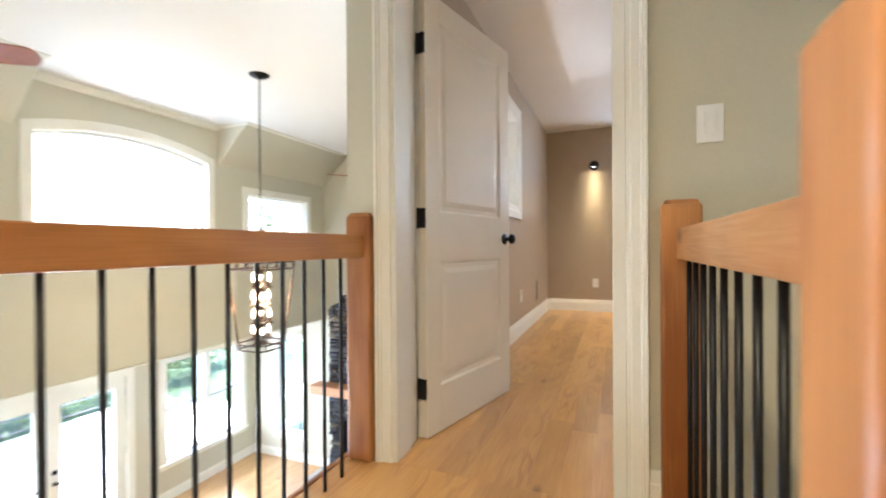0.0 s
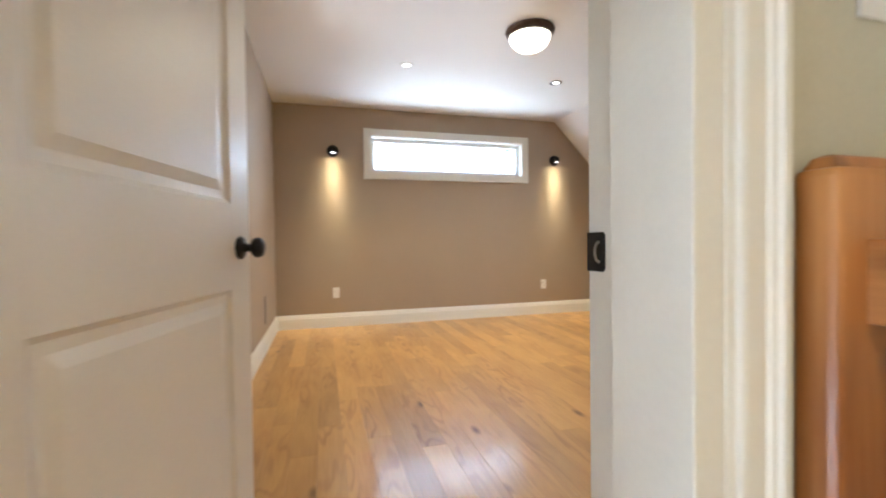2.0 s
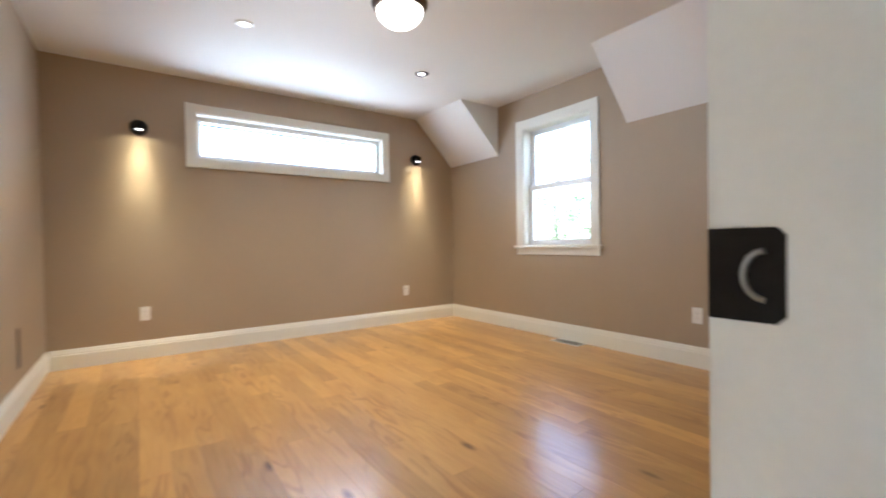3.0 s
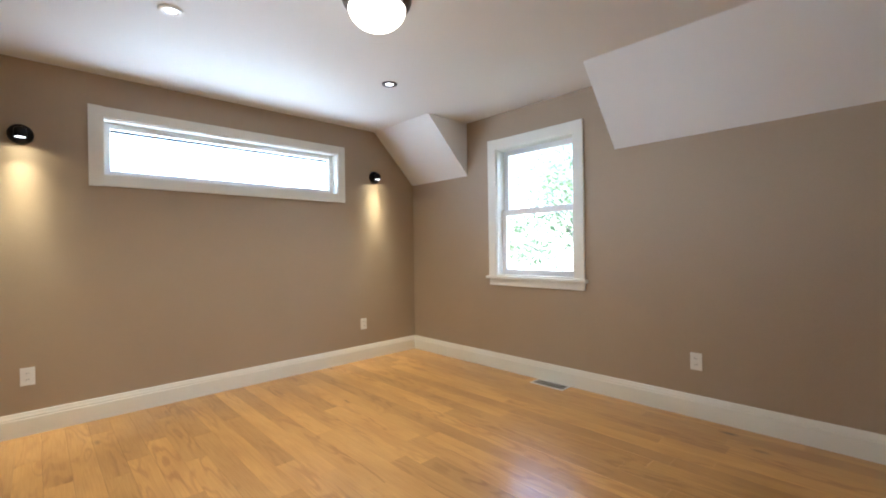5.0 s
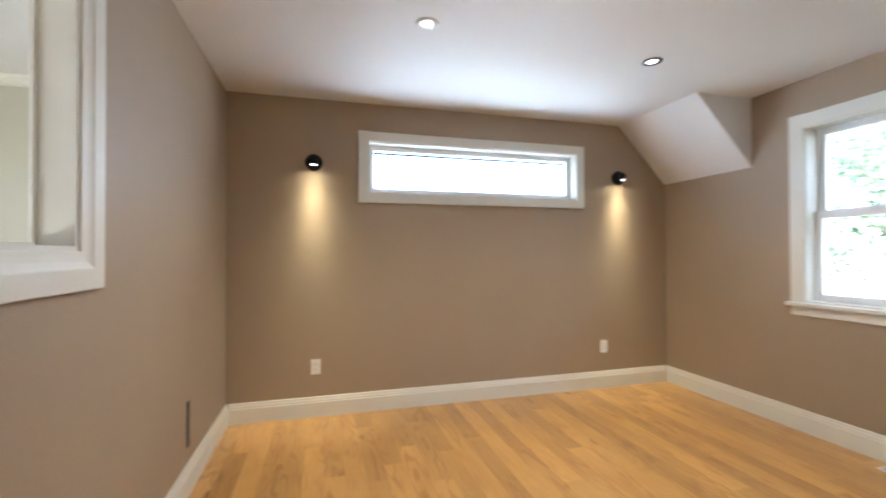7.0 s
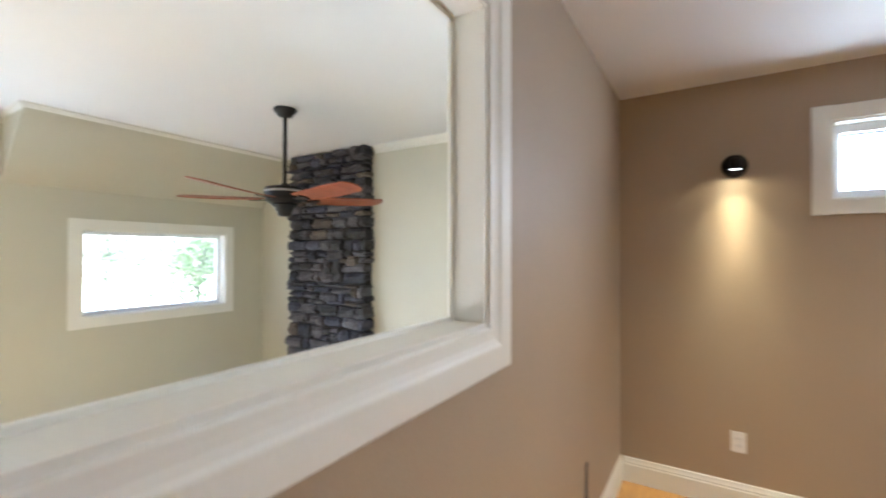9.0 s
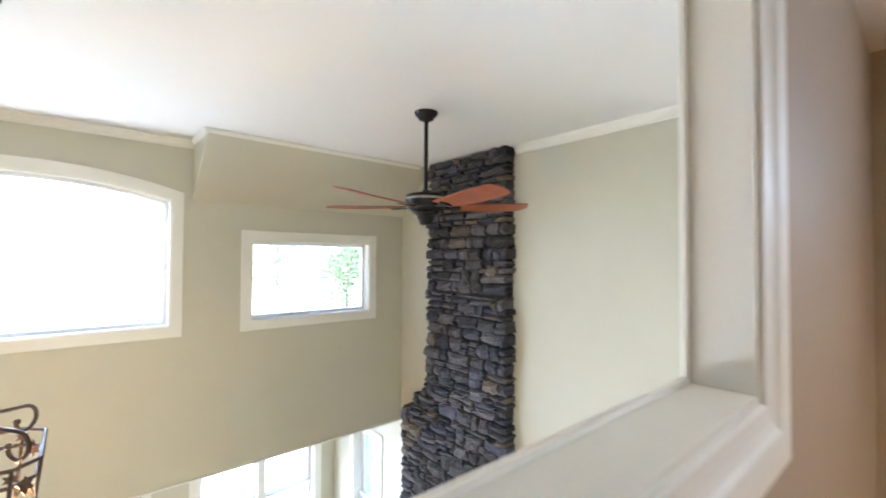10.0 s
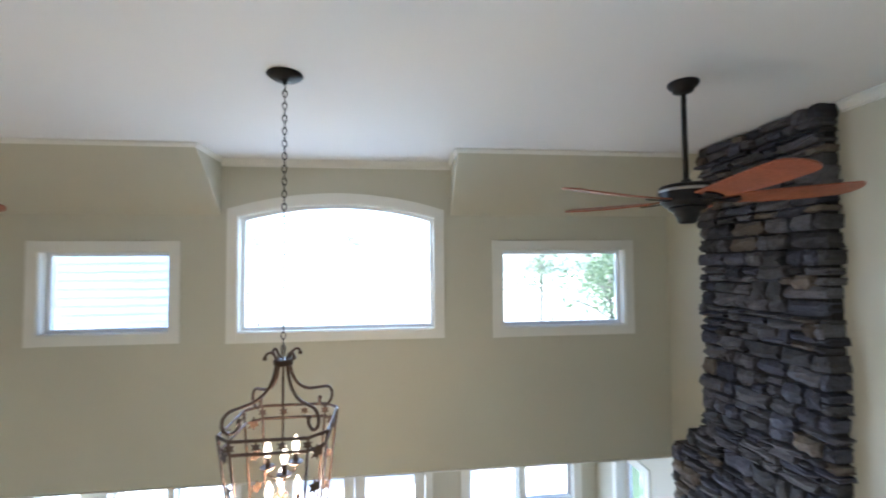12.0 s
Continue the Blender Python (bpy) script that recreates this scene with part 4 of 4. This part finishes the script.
def star(cx, cy, cz, nx, ny, r=0.02):
    """A small square fretwork star that stands in the plane with normal (nx, ny)."""
    ux, uy = -ny, nx
    pts = []
    for k in range(12):
        rr = r if k % 2 == 0 else r * 0.52
        t = radians(30 * k + 30)
        pts.append((cx + ux * rr * math.cos(t) - nx * 0.002, cy + uy * rr * math.cos(t) - ny * 0.002, cz + rr * math.sin(t)))
    return prism(pts, (nx * 0.004, ny * 0.004, 0))


for k in range(4):
    a = radians(90 * k)
    nx, ny = math.cos(a), math.sin(a)
    for f in (-0.54, -0.18, 0.18, 0.54):
        part("star", star(nx * (RT - 0.006) - ny * f * 0.30, ny * (RT - 0.006) + nx * f * 0.30, ZT - 0.031, nx, ny, 0.024), BRONZE, ch)
    b = radians(45 + 90 * k)
    nx, ny = math.cos(b), math.sin(b)
    for f in (0.06, 0.26, 0.46, 0.66, 0.86):
        r = (RT * (1 - f) + RB * f) * 0.85 * math.sqrt(2)
        part("star", star(nx * r, ny * r, ZT * (1 - f) + ZL * f - 0.03, nx, ny, 0.036), BRONZE, ch)
part("stem", turned([(0, ZL + 0.03), (0.008, ZL + 0.03), (0.012, ZL + 0.06), (0.006, ZL + 0.08), (0.006, Z0), (0, Z0)], 12), BRONZE, ch)
bulb_mesh = mesh_of("bulb", turned([(0, 0), (0.009, 0.0), (0.016, 0.018), (0.0185, 0.034), (0.013, 0.058), (0.005, 0.08), (0, 0.086)], 12), BULB)
sleeve_mesh = mesh_of("candle_sleeve", turned([(0, -0.06), (0.028, -0.058), (0.036, -0.046), (0.0125, -0.046), (0.0105, 0), (0, 0)], 12), BRONZE)
for tier, z in enumerate((0.575, 0.41, 0.25, 0.10)):
    for k in range(3):
        a = radians(120 * k + 60 * tier + 20)
        x, y, zz = 0.075 * math.cos(a), 0.075 * math.sin(a), z - GZ
        s = new("candle_sleeve", sleeve_mesh)
        s.parent, s.location = ch, (x, y, zz)
        b = new("bulb", bulb_mesh)
        b.parent, b.location = s, (0, 0, 0)
        b["label"] = "glowing candle bulb"
        part("candle_arm", tube([(0.004 * math.cos(a), 0.004 * math.sin(a), zz - 0.09), (0.04 * math.cos(a), 0.04 * math.sin(a), zz - 0.10), (x, y, zz - 0.085), (x, y, zz - 0.055)], 0.004, 6), BRONZE, ch)
lamp("chandelier_light", "POINT", pose(CH[0], CH[1], 0.40), 4.6, (1.0, 0.68, 0.38), 0.06)

# ---- ceiling fans ----


def fan(x, y, start, label):
    t = thing("ceiling_fan", pose(x, y, GZ), label, "ceiling fan", "ceiling fans of the great room")
    part("canopy", turned([(0, 0), (0.076, 0), (0.078, -0.008), (0.07, -0.024), (0.055, -0.034), (0.05, -0.05), (0.018, -0.062), (0, -0.062)], 28), BLACK, t, smooth=True)
    part("downrod", turned([(0, -0.05), (0.0135, -0.05), (0.0135, -0.515), (0.024, -0.52), (0.024, -0.55), (0, -0.55)], 14), BLACK, t)
    part("motor", turned([(0, -0.542), (0.095, -0.544), (0.126, -0.552), (0.136, -0.566), (0.136, -0.590), (0.124, -0.606), (0.128, -0.624), (0.120, -0.646), (0.10, -0.662), (0.0, -0.667)], 32), BLACK, t, smooth=True)
    part("motor_band", turned([(0.1365, -0.571), (0.139, -0.574), (0.139, -0.583), (0.1365, -0.586)], 32), BRUSHED, t, smooth=True)
    part("switch_cap", turned([(0, -0.662), (0.09, -0.664), (0.088, -0.676), (0.064, -0.690), (0.060, -0.708), (0.050, -0.720), (0.046, -0.740), (0.036, -0.750), (0, -0.752)], 28), BLACK, t, smooth=True)
    for k in range(5):
        m = pose(0, 0, -0.632, 0, 0, start + 72 * k) @ pose(0, 0, 0, -11, 0, 0)
        arm = prism([(0.10, -0.020, -0.004), (0.16, -0.016, -0.008), (0.23, -0.045, -0.006), (0.25, 0.0, -0.006), (0.23, 0.045, -0.006), (0.16, 0.016, -0.008), (0.10, 0.020, -0.004)], (0, 0, 0.007))
        bmesh.ops.transform(arm, matrix=m, verts=arm.verts)
        part("blade_arm", arm, BLACK, t)
        outline = []
        for i in range(19):
            f = i / 18
            outline.append((0.165 + 0.525 * f, 0.050 + 0.040 * math.sin(math.pi * (0.08 + 0.62 * f))))
        tip = [(0.69 + 0.055 * math.cos(radians(v)), outline[-1][1] * math.sin(radians(v))) for v in range(75, -90, -15)]
        ring = outline + tip + [(r, -w) for r, w in reversed(outline)]
        bm = prism([(r, w, 0.004 + 0.026 * ((r - 0.165) / 0.6) ** 2) for r, w in ring], (0, 0, 0.007))
        bmesh.ops.transform(bm, matrix=m, verts=bm.verts)
        part("blade", bm, BLADE, t, "reddish brown wooden blade")
    return t


fan(-2.906, 5.107, 66, "black ceiling fan with five reddish wooden blades, at rest")
fan(-3.15, 0.72, 52, "black ceiling fan with five reddish wooden blades, at rest")

# ---- fireplace ----
fire = thing("stone_fireplace", pose(-3.7, 6.2, LZ), "floor-to-ceiling dry-stacked grey ledge stone chimney", "fireplace")
ox, oy, oz = 3.7, -6.2, -LZ
SX0, SX1, SXB, SF = -4.175, -3.085, -4.60, 6.10


def shifted(bm):
    bmesh.ops.translate(bm, vec=(ox, oy, oz), verts=bm.verts)
    return bm


part("core", shifted(box(SX0 + 0.03, SF + 0.07, 0.15, SX1 - 0.03, GY1 - 0.002, GZ - 0.005)), MORTAR, fire)
part("core", shifted(prism([(SXB + 0.03, SF + 0.07, -2.05), (SX1 - 0.03, SF + 0.07, -2.05), (SX1 - 0.03, SF + 0.07, 0.16), (SX0 + 0.03, SF + 0.07, 0.16), (SXB + 0.03, SF + 0.07, -0.27)], (0, GY1 - SF - 0.075, 0))), MORTAR, fire)
part("core", shifted(box(SXB + 0.03, SF + 0.07, LZ, -4.36, GY1 - 0.002, -2.05)), MORTAR, fire)
part("core", shifted(box(-3.20, SF + 0.07, LZ, SX1 - 0.03, GY1 - 0.002, -2.05)), MORTAR, fire)
mantel = thing("mantel_shelf", pose(-3.75, 6.0, -1.50), "rough light pine mantel beam", "mantel")
part("beam", box(-1.03, -0.16, -0.075, 0.93, 0.10, 0.075, 0.012), CEDAR_X, mantel)
box_in = thing("firebox", pose(-3.73, 6.15, LZ + 0.12), "black steel firebox with a dark glass front", "firebox")
part("frame", box(-0.62, -0.04, 0.0, -0.56, 0.06, 0.90, 0.004), STEEL_AND_HOLE_BLACK, box_in)
part("frame", box(0.56, -0.04, 0.0, 0.62, 0.06, 0.90, 0.004), STEEL_AND_HOLE_BLACK, box_in)
part("frame_head", box(-0.56, -0.04, 0.82, 0.56, 0.06, 0.90, 0.004), STEEL_AND_HOLE_BLACK, box_in)
part("back", box(-0.56, 0.03, 0.0, 0.56, 0.06, 0.82), STEEL_AND_HOLE_BLACK, box_in)
hearth = thing("hearth", pose(-3.75, 5.95, LZ), "pale grey stone hearth slab", "hearth")
part("slab", box(-0.95, -0.3, 0.0, 0.9, 0.15, 0.12, 0.01), HEARTH, hearth)

rng = random.Random(7)


def stone_mesh(seed):
    """A rough split stone, about 1 x 1 x 1, with its face towards -y."""
    r = random.Random(seed)
    bm = bmesh.new()
    nx, nz = 4, 3
    grid = []
    for k in range(nz + 1):
        row = []
        for i in range(nx + 1):
            u, w = i / nx, k / nz
            edge = min(u, 1 - u) * min(w, 1 - w)
            x = u - 0.5 + (r.uniform(-0.05, 0.05) if 0 < i < nx else r.uniform(-0.09, 0.02) * (1 if i else -1) * (1.3 if k in (0, nz) else 1))
            z = w - 0.5 + (r.uniform(-0.06, 0.06) if 0 < k < nz else r.uniform(-0.11, 0.03) * (1 if k else -1) * (1.2 if i in (0, nx) else 1))
            y = -0.5 + (0.08 if edge < 1e-6 else 0.0) + (0.03 if edge < 1e-6 and i in (0, nx) and k in (0, nz) else 0) + r.uniform(-0.07, 0.07)
            row.append(bm.verts.new((x, y, z)))
        grid.append(row)
    for k in range(nz):
        for i in range(nx):
            bm.faces.new((grid[k][i], grid[k][i + 1], grid[k + 1][i + 1], grid[k + 1][i]))
    rim = [grid[0][i] for i in range(nx + 1)] + [grid[k][nx] for k in range(1, nz + 1)] + [grid[nz][i] for i in range(nx - 1, -1, -1)] + [grid[k][0] for k in range(nz - 1, 0, -1)]
    back = [bm.verts.new((v.co.x, 0.5, v.co.z)) for v in rim]
    for k in range(len(rim)):
        j = (k + 1) % len(rim)
        bm.faces.new((rim[k], rim[j], back[j], back[k]))
    return bm


STONES = [mesh_of("stone", stone_mesh(100 + k), (STONE, STONE_BLUE, STONE, STONE_BLUE, STONE, STONE_WARM if k > 10 else STONE, STONE)[k % 7]) for k in range(21)]


def left_edge(z):
    if z > 0.17:
        return SX0
    if z > -0.26:
        return SX0 + (SXB - SX0) * min((0.17 - z) / 0.36, 1)
    return SXB


def courses(z_low, z_high):
    """Courses of stones over the chimney face: (x0, x1, z0, z1)."""
    out = []
    z = z_high
    while z > z_low + 0.02:
        h = min(rng.choice((0.04, 0.05, 0.06, 0.07, 0.085, 0.11, 0.14)), z - z_low)
        x, end = left_edge(z - h / 2) + rng.uniform(-0.015, 0.015), SX1 + rng.uniform(-0.015, 0.012)
        while x < end - 0.03:
            w = rng.uniform(0.07, 0.13) if rng.random() < 0.36 else rng.uniform(0.13, 0.30)
            if end - x - w < 0.06:
                w = end - x
            if h > 0.11 and rng.random() < 0.5:
                cut = h * rng.uniform(0.4, 0.6)
                out.append((x, x + w, z - cut, z))
                out.append((x, x + w, z - h, z - cut))
            elif h < 0.10 and rng.random() < 0.2 and z - h * 2 > z_low:
                out.append((x, x + w, z - h * 1.45, z + h * 0.3))
            else:
                out.append((x, x + w, z - h, z))
            x += w
        z -= h
    return out


def place_stone(ob, x0, x1, z0, z1):
    j = 0.011
    proud = rng.uniform(-0.018, 0.026)
    d = 0.215
    ob.location = ((x0 + x1) / 2 + ox, SF + d / 2 - proud + oy + 0.01, (z0 + z1) / 2 + oz)
    ob.scale = (x1 - x0 - j, d, z1 - z0 - j)
    ob.rotation_euler = (0, radians(rng.uniform(-7.0, 7.0) if x1 - x0 < 0.14 else rng.uniform(-3.0, 3.0)), 0)


for x0, x1, z0, z1 in courses(-0.40, GZ - 0.006):
    o = new("stone", STONES[rng.randrange(len(STONES))])
    o.parent = fire
    place_stone(o, x0, x1, z0, z1)
for index, family in enumerate((STONE, STONE_BLUE, STONE_WARM)):
    verts, faces = [], []
    r2 = random.Random(31)
    state = rng.getstate()
    rng.seed(99)
    for x0, x1, z0, z1 in courses(LZ + 0.01, -0.40):
        pick = r2.randrange(21)
        proud = r2.uniform(-0.012, 0.02)
        if (0, 1, 0, 1, 0, 2 if pick > 10 else 0, 0)[pick % 7] != index:
            continue
        if z0 < -2.0 and x1 > -4.36 and x0 < -3.20:
            continue
        me = STONES[pick]
        base = len(verts)
        for v in me.vertices:
            verts.append((v.co.x * (x1 - x0 - 0.004) + (x0 + x1) / 2 + ox, v.co.y * 0.215 + SF + 0.118 - proud + oy, v.co.z * (z1 - z0 - 0.004) + (z0 + z1) / 2 + oz))
        for p in me.polygons:
            faces.append([base + i for i in p.vertices])
    rng.setstate(state)
    me = bpy.data.meshes.new("stone_facing")
    me.from_pydata(verts, [], faces)
    me.materials.append(family)
    o = new("stone_facing", me)
    o.parent = fire
    tagged(o, kind="stuff")

# ---- outside ----
setting("ground", box(-300, -300, LZ - 0.6, 300, 300, LZ - 0.35), PALE_GROUND, "ground beyond the lawn, coloured pale to look overexposed", "ground")
setting("lawn", box(-25, -25, LZ - 0.35, 25, 25, LZ - 0.346), GRASS, "green lawn round the house", "lawn")
setting("deck", box(LX - 5.2, GY0 - 1, LZ - 0.2, LX - 0.21, GY1 + 1.5, LZ - 0.05), DECK, "pale weathered wooden deck outside the glazed doors", "deck")
dr = thing("deck_railing", pose(LX - 5.15, 2.2, LZ - 0.05), "dark metal deck railing", "railing")
part("top_rail", box(-0.025, -4.9, 0.95, 0.025, 5.5, 0.99, 0.005), SLATE, dr)
for z in (0.12, 0.4, 0.68):
    part("mid_rail", box(-0.012, -4.9, z, 0.012, 5.5, z + 0.025, 0.003), SLATE, dr)
for k in range(6):
    part("post", box(-0.025, -4.9 + k * 2.07, 0, 0.025, -4.85 + k * 2.07, 0.95), SLATE, dr)
setting("eave", box(-1.2, BY1 + 0.2, 2.30, BX1 + 0.6, BY1 + 0.62, 2.42), SIDING, "white eave over the high window", "eave")
setting("eave_edge", box(-1.2, BY1 + 0.621, 2.180, BX1 + 0.6, BY1 + 0.632, 2.200), BLACK, "thin dark drip edge of the eave", "eave")
setting("roof", box(GX - 0.6, GY0 - 0.5, 2.76, BX1 + 0.7, GY1 + 0.6, 2.95), SHINGLE, "dark shingle roof", "roof")


wing = thing("house_wing", pose(-9.6, -2.6, LZ - 0.36), "pale clapboard wing of the house", "house")
part("wall", box(-0.2, -2.2, 0, 0.0, 2.2, 7.4), SIDING, wing)
for k in range(46):
    z = k * 0.16
    part("clapboard", prism([(0.0, -2.2, z), (0.034, -2.2, z), (0.012, -2.2, z + 0.16), (0.0, -2.2, z + 0.16)], (0, 4.4, 0)), SIDING, wing)
part("roof", prism([(-1.2, -2.5, 7.3), (0.5, -2.5, 7.3), (-1.2, -2.5, 8.6)], (0, 5.0, 0)), SHINGLE, wing)


def tree(x, y, h, spread, seed, label, leaves=2600):
    r = random.Random(seed)
    t = thing("tree", pose(x, y, LZ - 0.36), label, "tree", "trees round the house")
    bm = tube([(0.05 * math.sin(k + seed), 0.05 * math.cos(k * 1.3), h * 0.8 * k / 8) for k in range(9)], 0.13, 8)
    for v in bm.verts:
        f = 1 - 0.75 * v.co.z / (h * 0.8)
        v.co.x, v.co.y = v.co.x * f, v.co.y * f
    part("trunk", bm, BARK, t, smooth=True)
    tips = []
    limbs = bmesh.new()
    for k in range(14):
        a, z = r.uniform(0, 6.28), h * r.uniform(0.3, 0.75)
        reach = spread * r.uniform(0.5, 1.0)
        end = (reach * math.cos(a), reach * math.sin(a), z + h * r.uniform(0.05, 0.25))
        tube([(0, 0, z), (end[0] * 0.5, end[1] * 0.5, z + (end[2] - z) * 0.65), end], 0.028, 5, limbs)
        tips += [end, (end[0] * 0.6, end[1] * 0.6, end[2] - 0.1)]
    part("limb", limbs, BARK, t)
    tips += [(0, 0, h * 0.85), (0, 0, h * 0.95)]
    verts, faces = [], []
    for k in range(leaves):
        c = Vector(tips[r.randrange(len(tips))]) + Vector((r.gauss(0, 0.45), r.gauss(0, 0.45), r.gauss(0, 0.40)))
        u = Vector((r.uniform(-1, 1), r.uniform(-1, 1), r.uniform(-0.5, 0.5))).normalized()
        w = u.cross(Vector((r.uniform(-1, 1), r.uniform(-1, 1), r.uniform(-1, 1)))).normalized()
        s = r.uniform(0.05, 0.12)
        b = len(verts)
        verts += [c - u * s, c + w * s * 0.5, c + u * s, c - w * s * 0.5]
        faces.append((b, b + 1, b + 2, b + 3))
    me = bpy.data.meshes.new("crown")
    me.from_pydata([tuple(v) for v in verts], [], faces)
    me.materials.append(LEAF)
    o = new("crown", me)
    o.parent = t
    return t


TREES = ((-15.5, 11.3, 6.0, 1.7), (-17, 13.0, 7.0, 2.2), (-30, 1.0, 8.0, 2.6), (-28, 6.0, 8.0, 3.0), (-34, -6.5, 8.5, 2.6), (12.5, 8.9, 8.5, 1.9), (17.0, 5.0, 9.5, 2.6), (19.5, 9.2, 9.0, 2.6), (6.0, 30.0, 7.5, 2.6), (-4.0, 34.0, 8.0, 2.8), (-20.0, 14.8, 11.0, 2.6), (-26.0, 12.4, 8.0, 1.8), (14.0, 13.5, 9.0, 2.4), (18.0, 12.0, 10.0, 2.6), (-14.0, 15.4, 8.5, 2.6), (-11.0, 14.6, 7.0, 2.0))
for k, (x, y, h, s) in enumerate(TREES):
    tree(x, y, h, s, 11 + k, "leafy green tree on the lawn")



def shrub(x, y, h, spread, seed):
    """A low leafy bush: short stems that fan out under a loose crown."""
    r = random.Random(seed)
    t = thing("shrub", pose(x, y, LZ - 0.36), "leafy green shrub on the lawn beyond the deck", "shrub", "shrubs beyond the deck")
    tips = []
    for k in range(7):
        a, reach = r.uniform(0, 6.28), spread * r.uniform(0.3, 0.9)
        end = (reach * math.cos(a), reach * math.sin(a), h * r.uniform(0.45, 0.9))
        part("stem", tube([(0.05 * math.cos(a), 0.05 * math.sin(a), 0), (end[0] * 0.4, end[1] * 0.4, end[2] * 0.6), end], 0.018, 5), BARK, t)
        tips += [end, (end[0] * 0.7, end[1] * 0.7, end[2] * 0.55)]
    verts, faces = [], []
    for k in range(1100):
        c = Vector(tips[r.randrange(len(tips))]) + Vector((r.gauss(0, 0.3), r.gauss(0, 0.3), abs(r.gauss(0, 0.28)) - 0.15))
        c.z = max(c.z, 0.04)
        u = Vector((r.uniform(-1, 1), r.uniform(-1, 1), r.uniform(-0.5, 0.5))).normalized()
        w = u.cross(Vector((r.uniform(-1, 1), r.uniform(-1, 1), r.uniform(-1, 1)))).normalized()
        q = r.uniform(0.05, 0.11)
        b = len(verts)
        verts += [c - u * q, c + w * q * 0.5, c + u * q, c - w * q * 0.5]
        faces.append((b, b + 1, b + 2, b + 3))
    me = bpy.data.meshes.new("foliage")
    me.from_pydata([tuple(v) for v in verts], [], faces)
    me.materials.append(LEAF)
    o = new("foliage", me)
    o.parent = t


for k, (x, y, h) in enumerate(((-12.9, 3.2, 1.3), (-13.1, 4.7, 1.5), (-12.8, 6.1, 1.2), (-13.3, 7.5, 1.7), (-12.6, 8.8, 1.9), (-12.9, 10.2, 1.8), (-12.2, 11.6, 2.0))):
    shrub(x, y, h, 0.8, 70 + k)

# ---- floor boards, one by one ----
bm = bmesh.new()
W, c = 0.1138, 0.0004
lo = [bm.verts.new(p) for p in ((0, 0, -0.012), (W, 0, -0.012), (W, 1, -0.012), (0, 1, -0.012))]
md = [bm.verts.new(p) for p in ((0, 0, -c), (W, 0, -c), (W, 1, -c), (0, 1, -c))]
hi = [bm.verts.new(p) for p in ((c, c, 0), (W - c, c, 0), (W - c, 1 - c, 0), (c, 1 - c, 0))]
for a, b in ((lo, md), (md, hi)):
    for k in range(4):
        j = (k + 1) % 4
        bm.faces.new((a[k], a[j], b[j], b[k]))
bm.faces.new(hi)
BOARD = mesh_of("board", bm, OAK_Y)
r = random.Random(5)


def lay(parent, x0, x1, y0, y1):
    x = x0
    while x < x1 - 0.004:
        w = min(0.1145, x1 - x)
        y = y0
        first = True
        while y < y1 - 0.01:
            length = r.uniform(0.35, 1.9) if first else r.uniform(0.75, 1.9)
            first = False
            if y1 - y - length < 0.3:
                length = y1 - y
            b = new("board", BOARD)
            b.parent = parent
            b.location = (x, y, r.uniform(-0.0004, 0.0))
            b.scale = ((w - 0.0005) / 0.1138, length - 0.0006, 1)
            y += length
        x += w


lay(FLOOR, BX0, BX1, HALL_Y, BY1)
lay(HALL, -1.05, 0.23, GY0, HALL_Y)
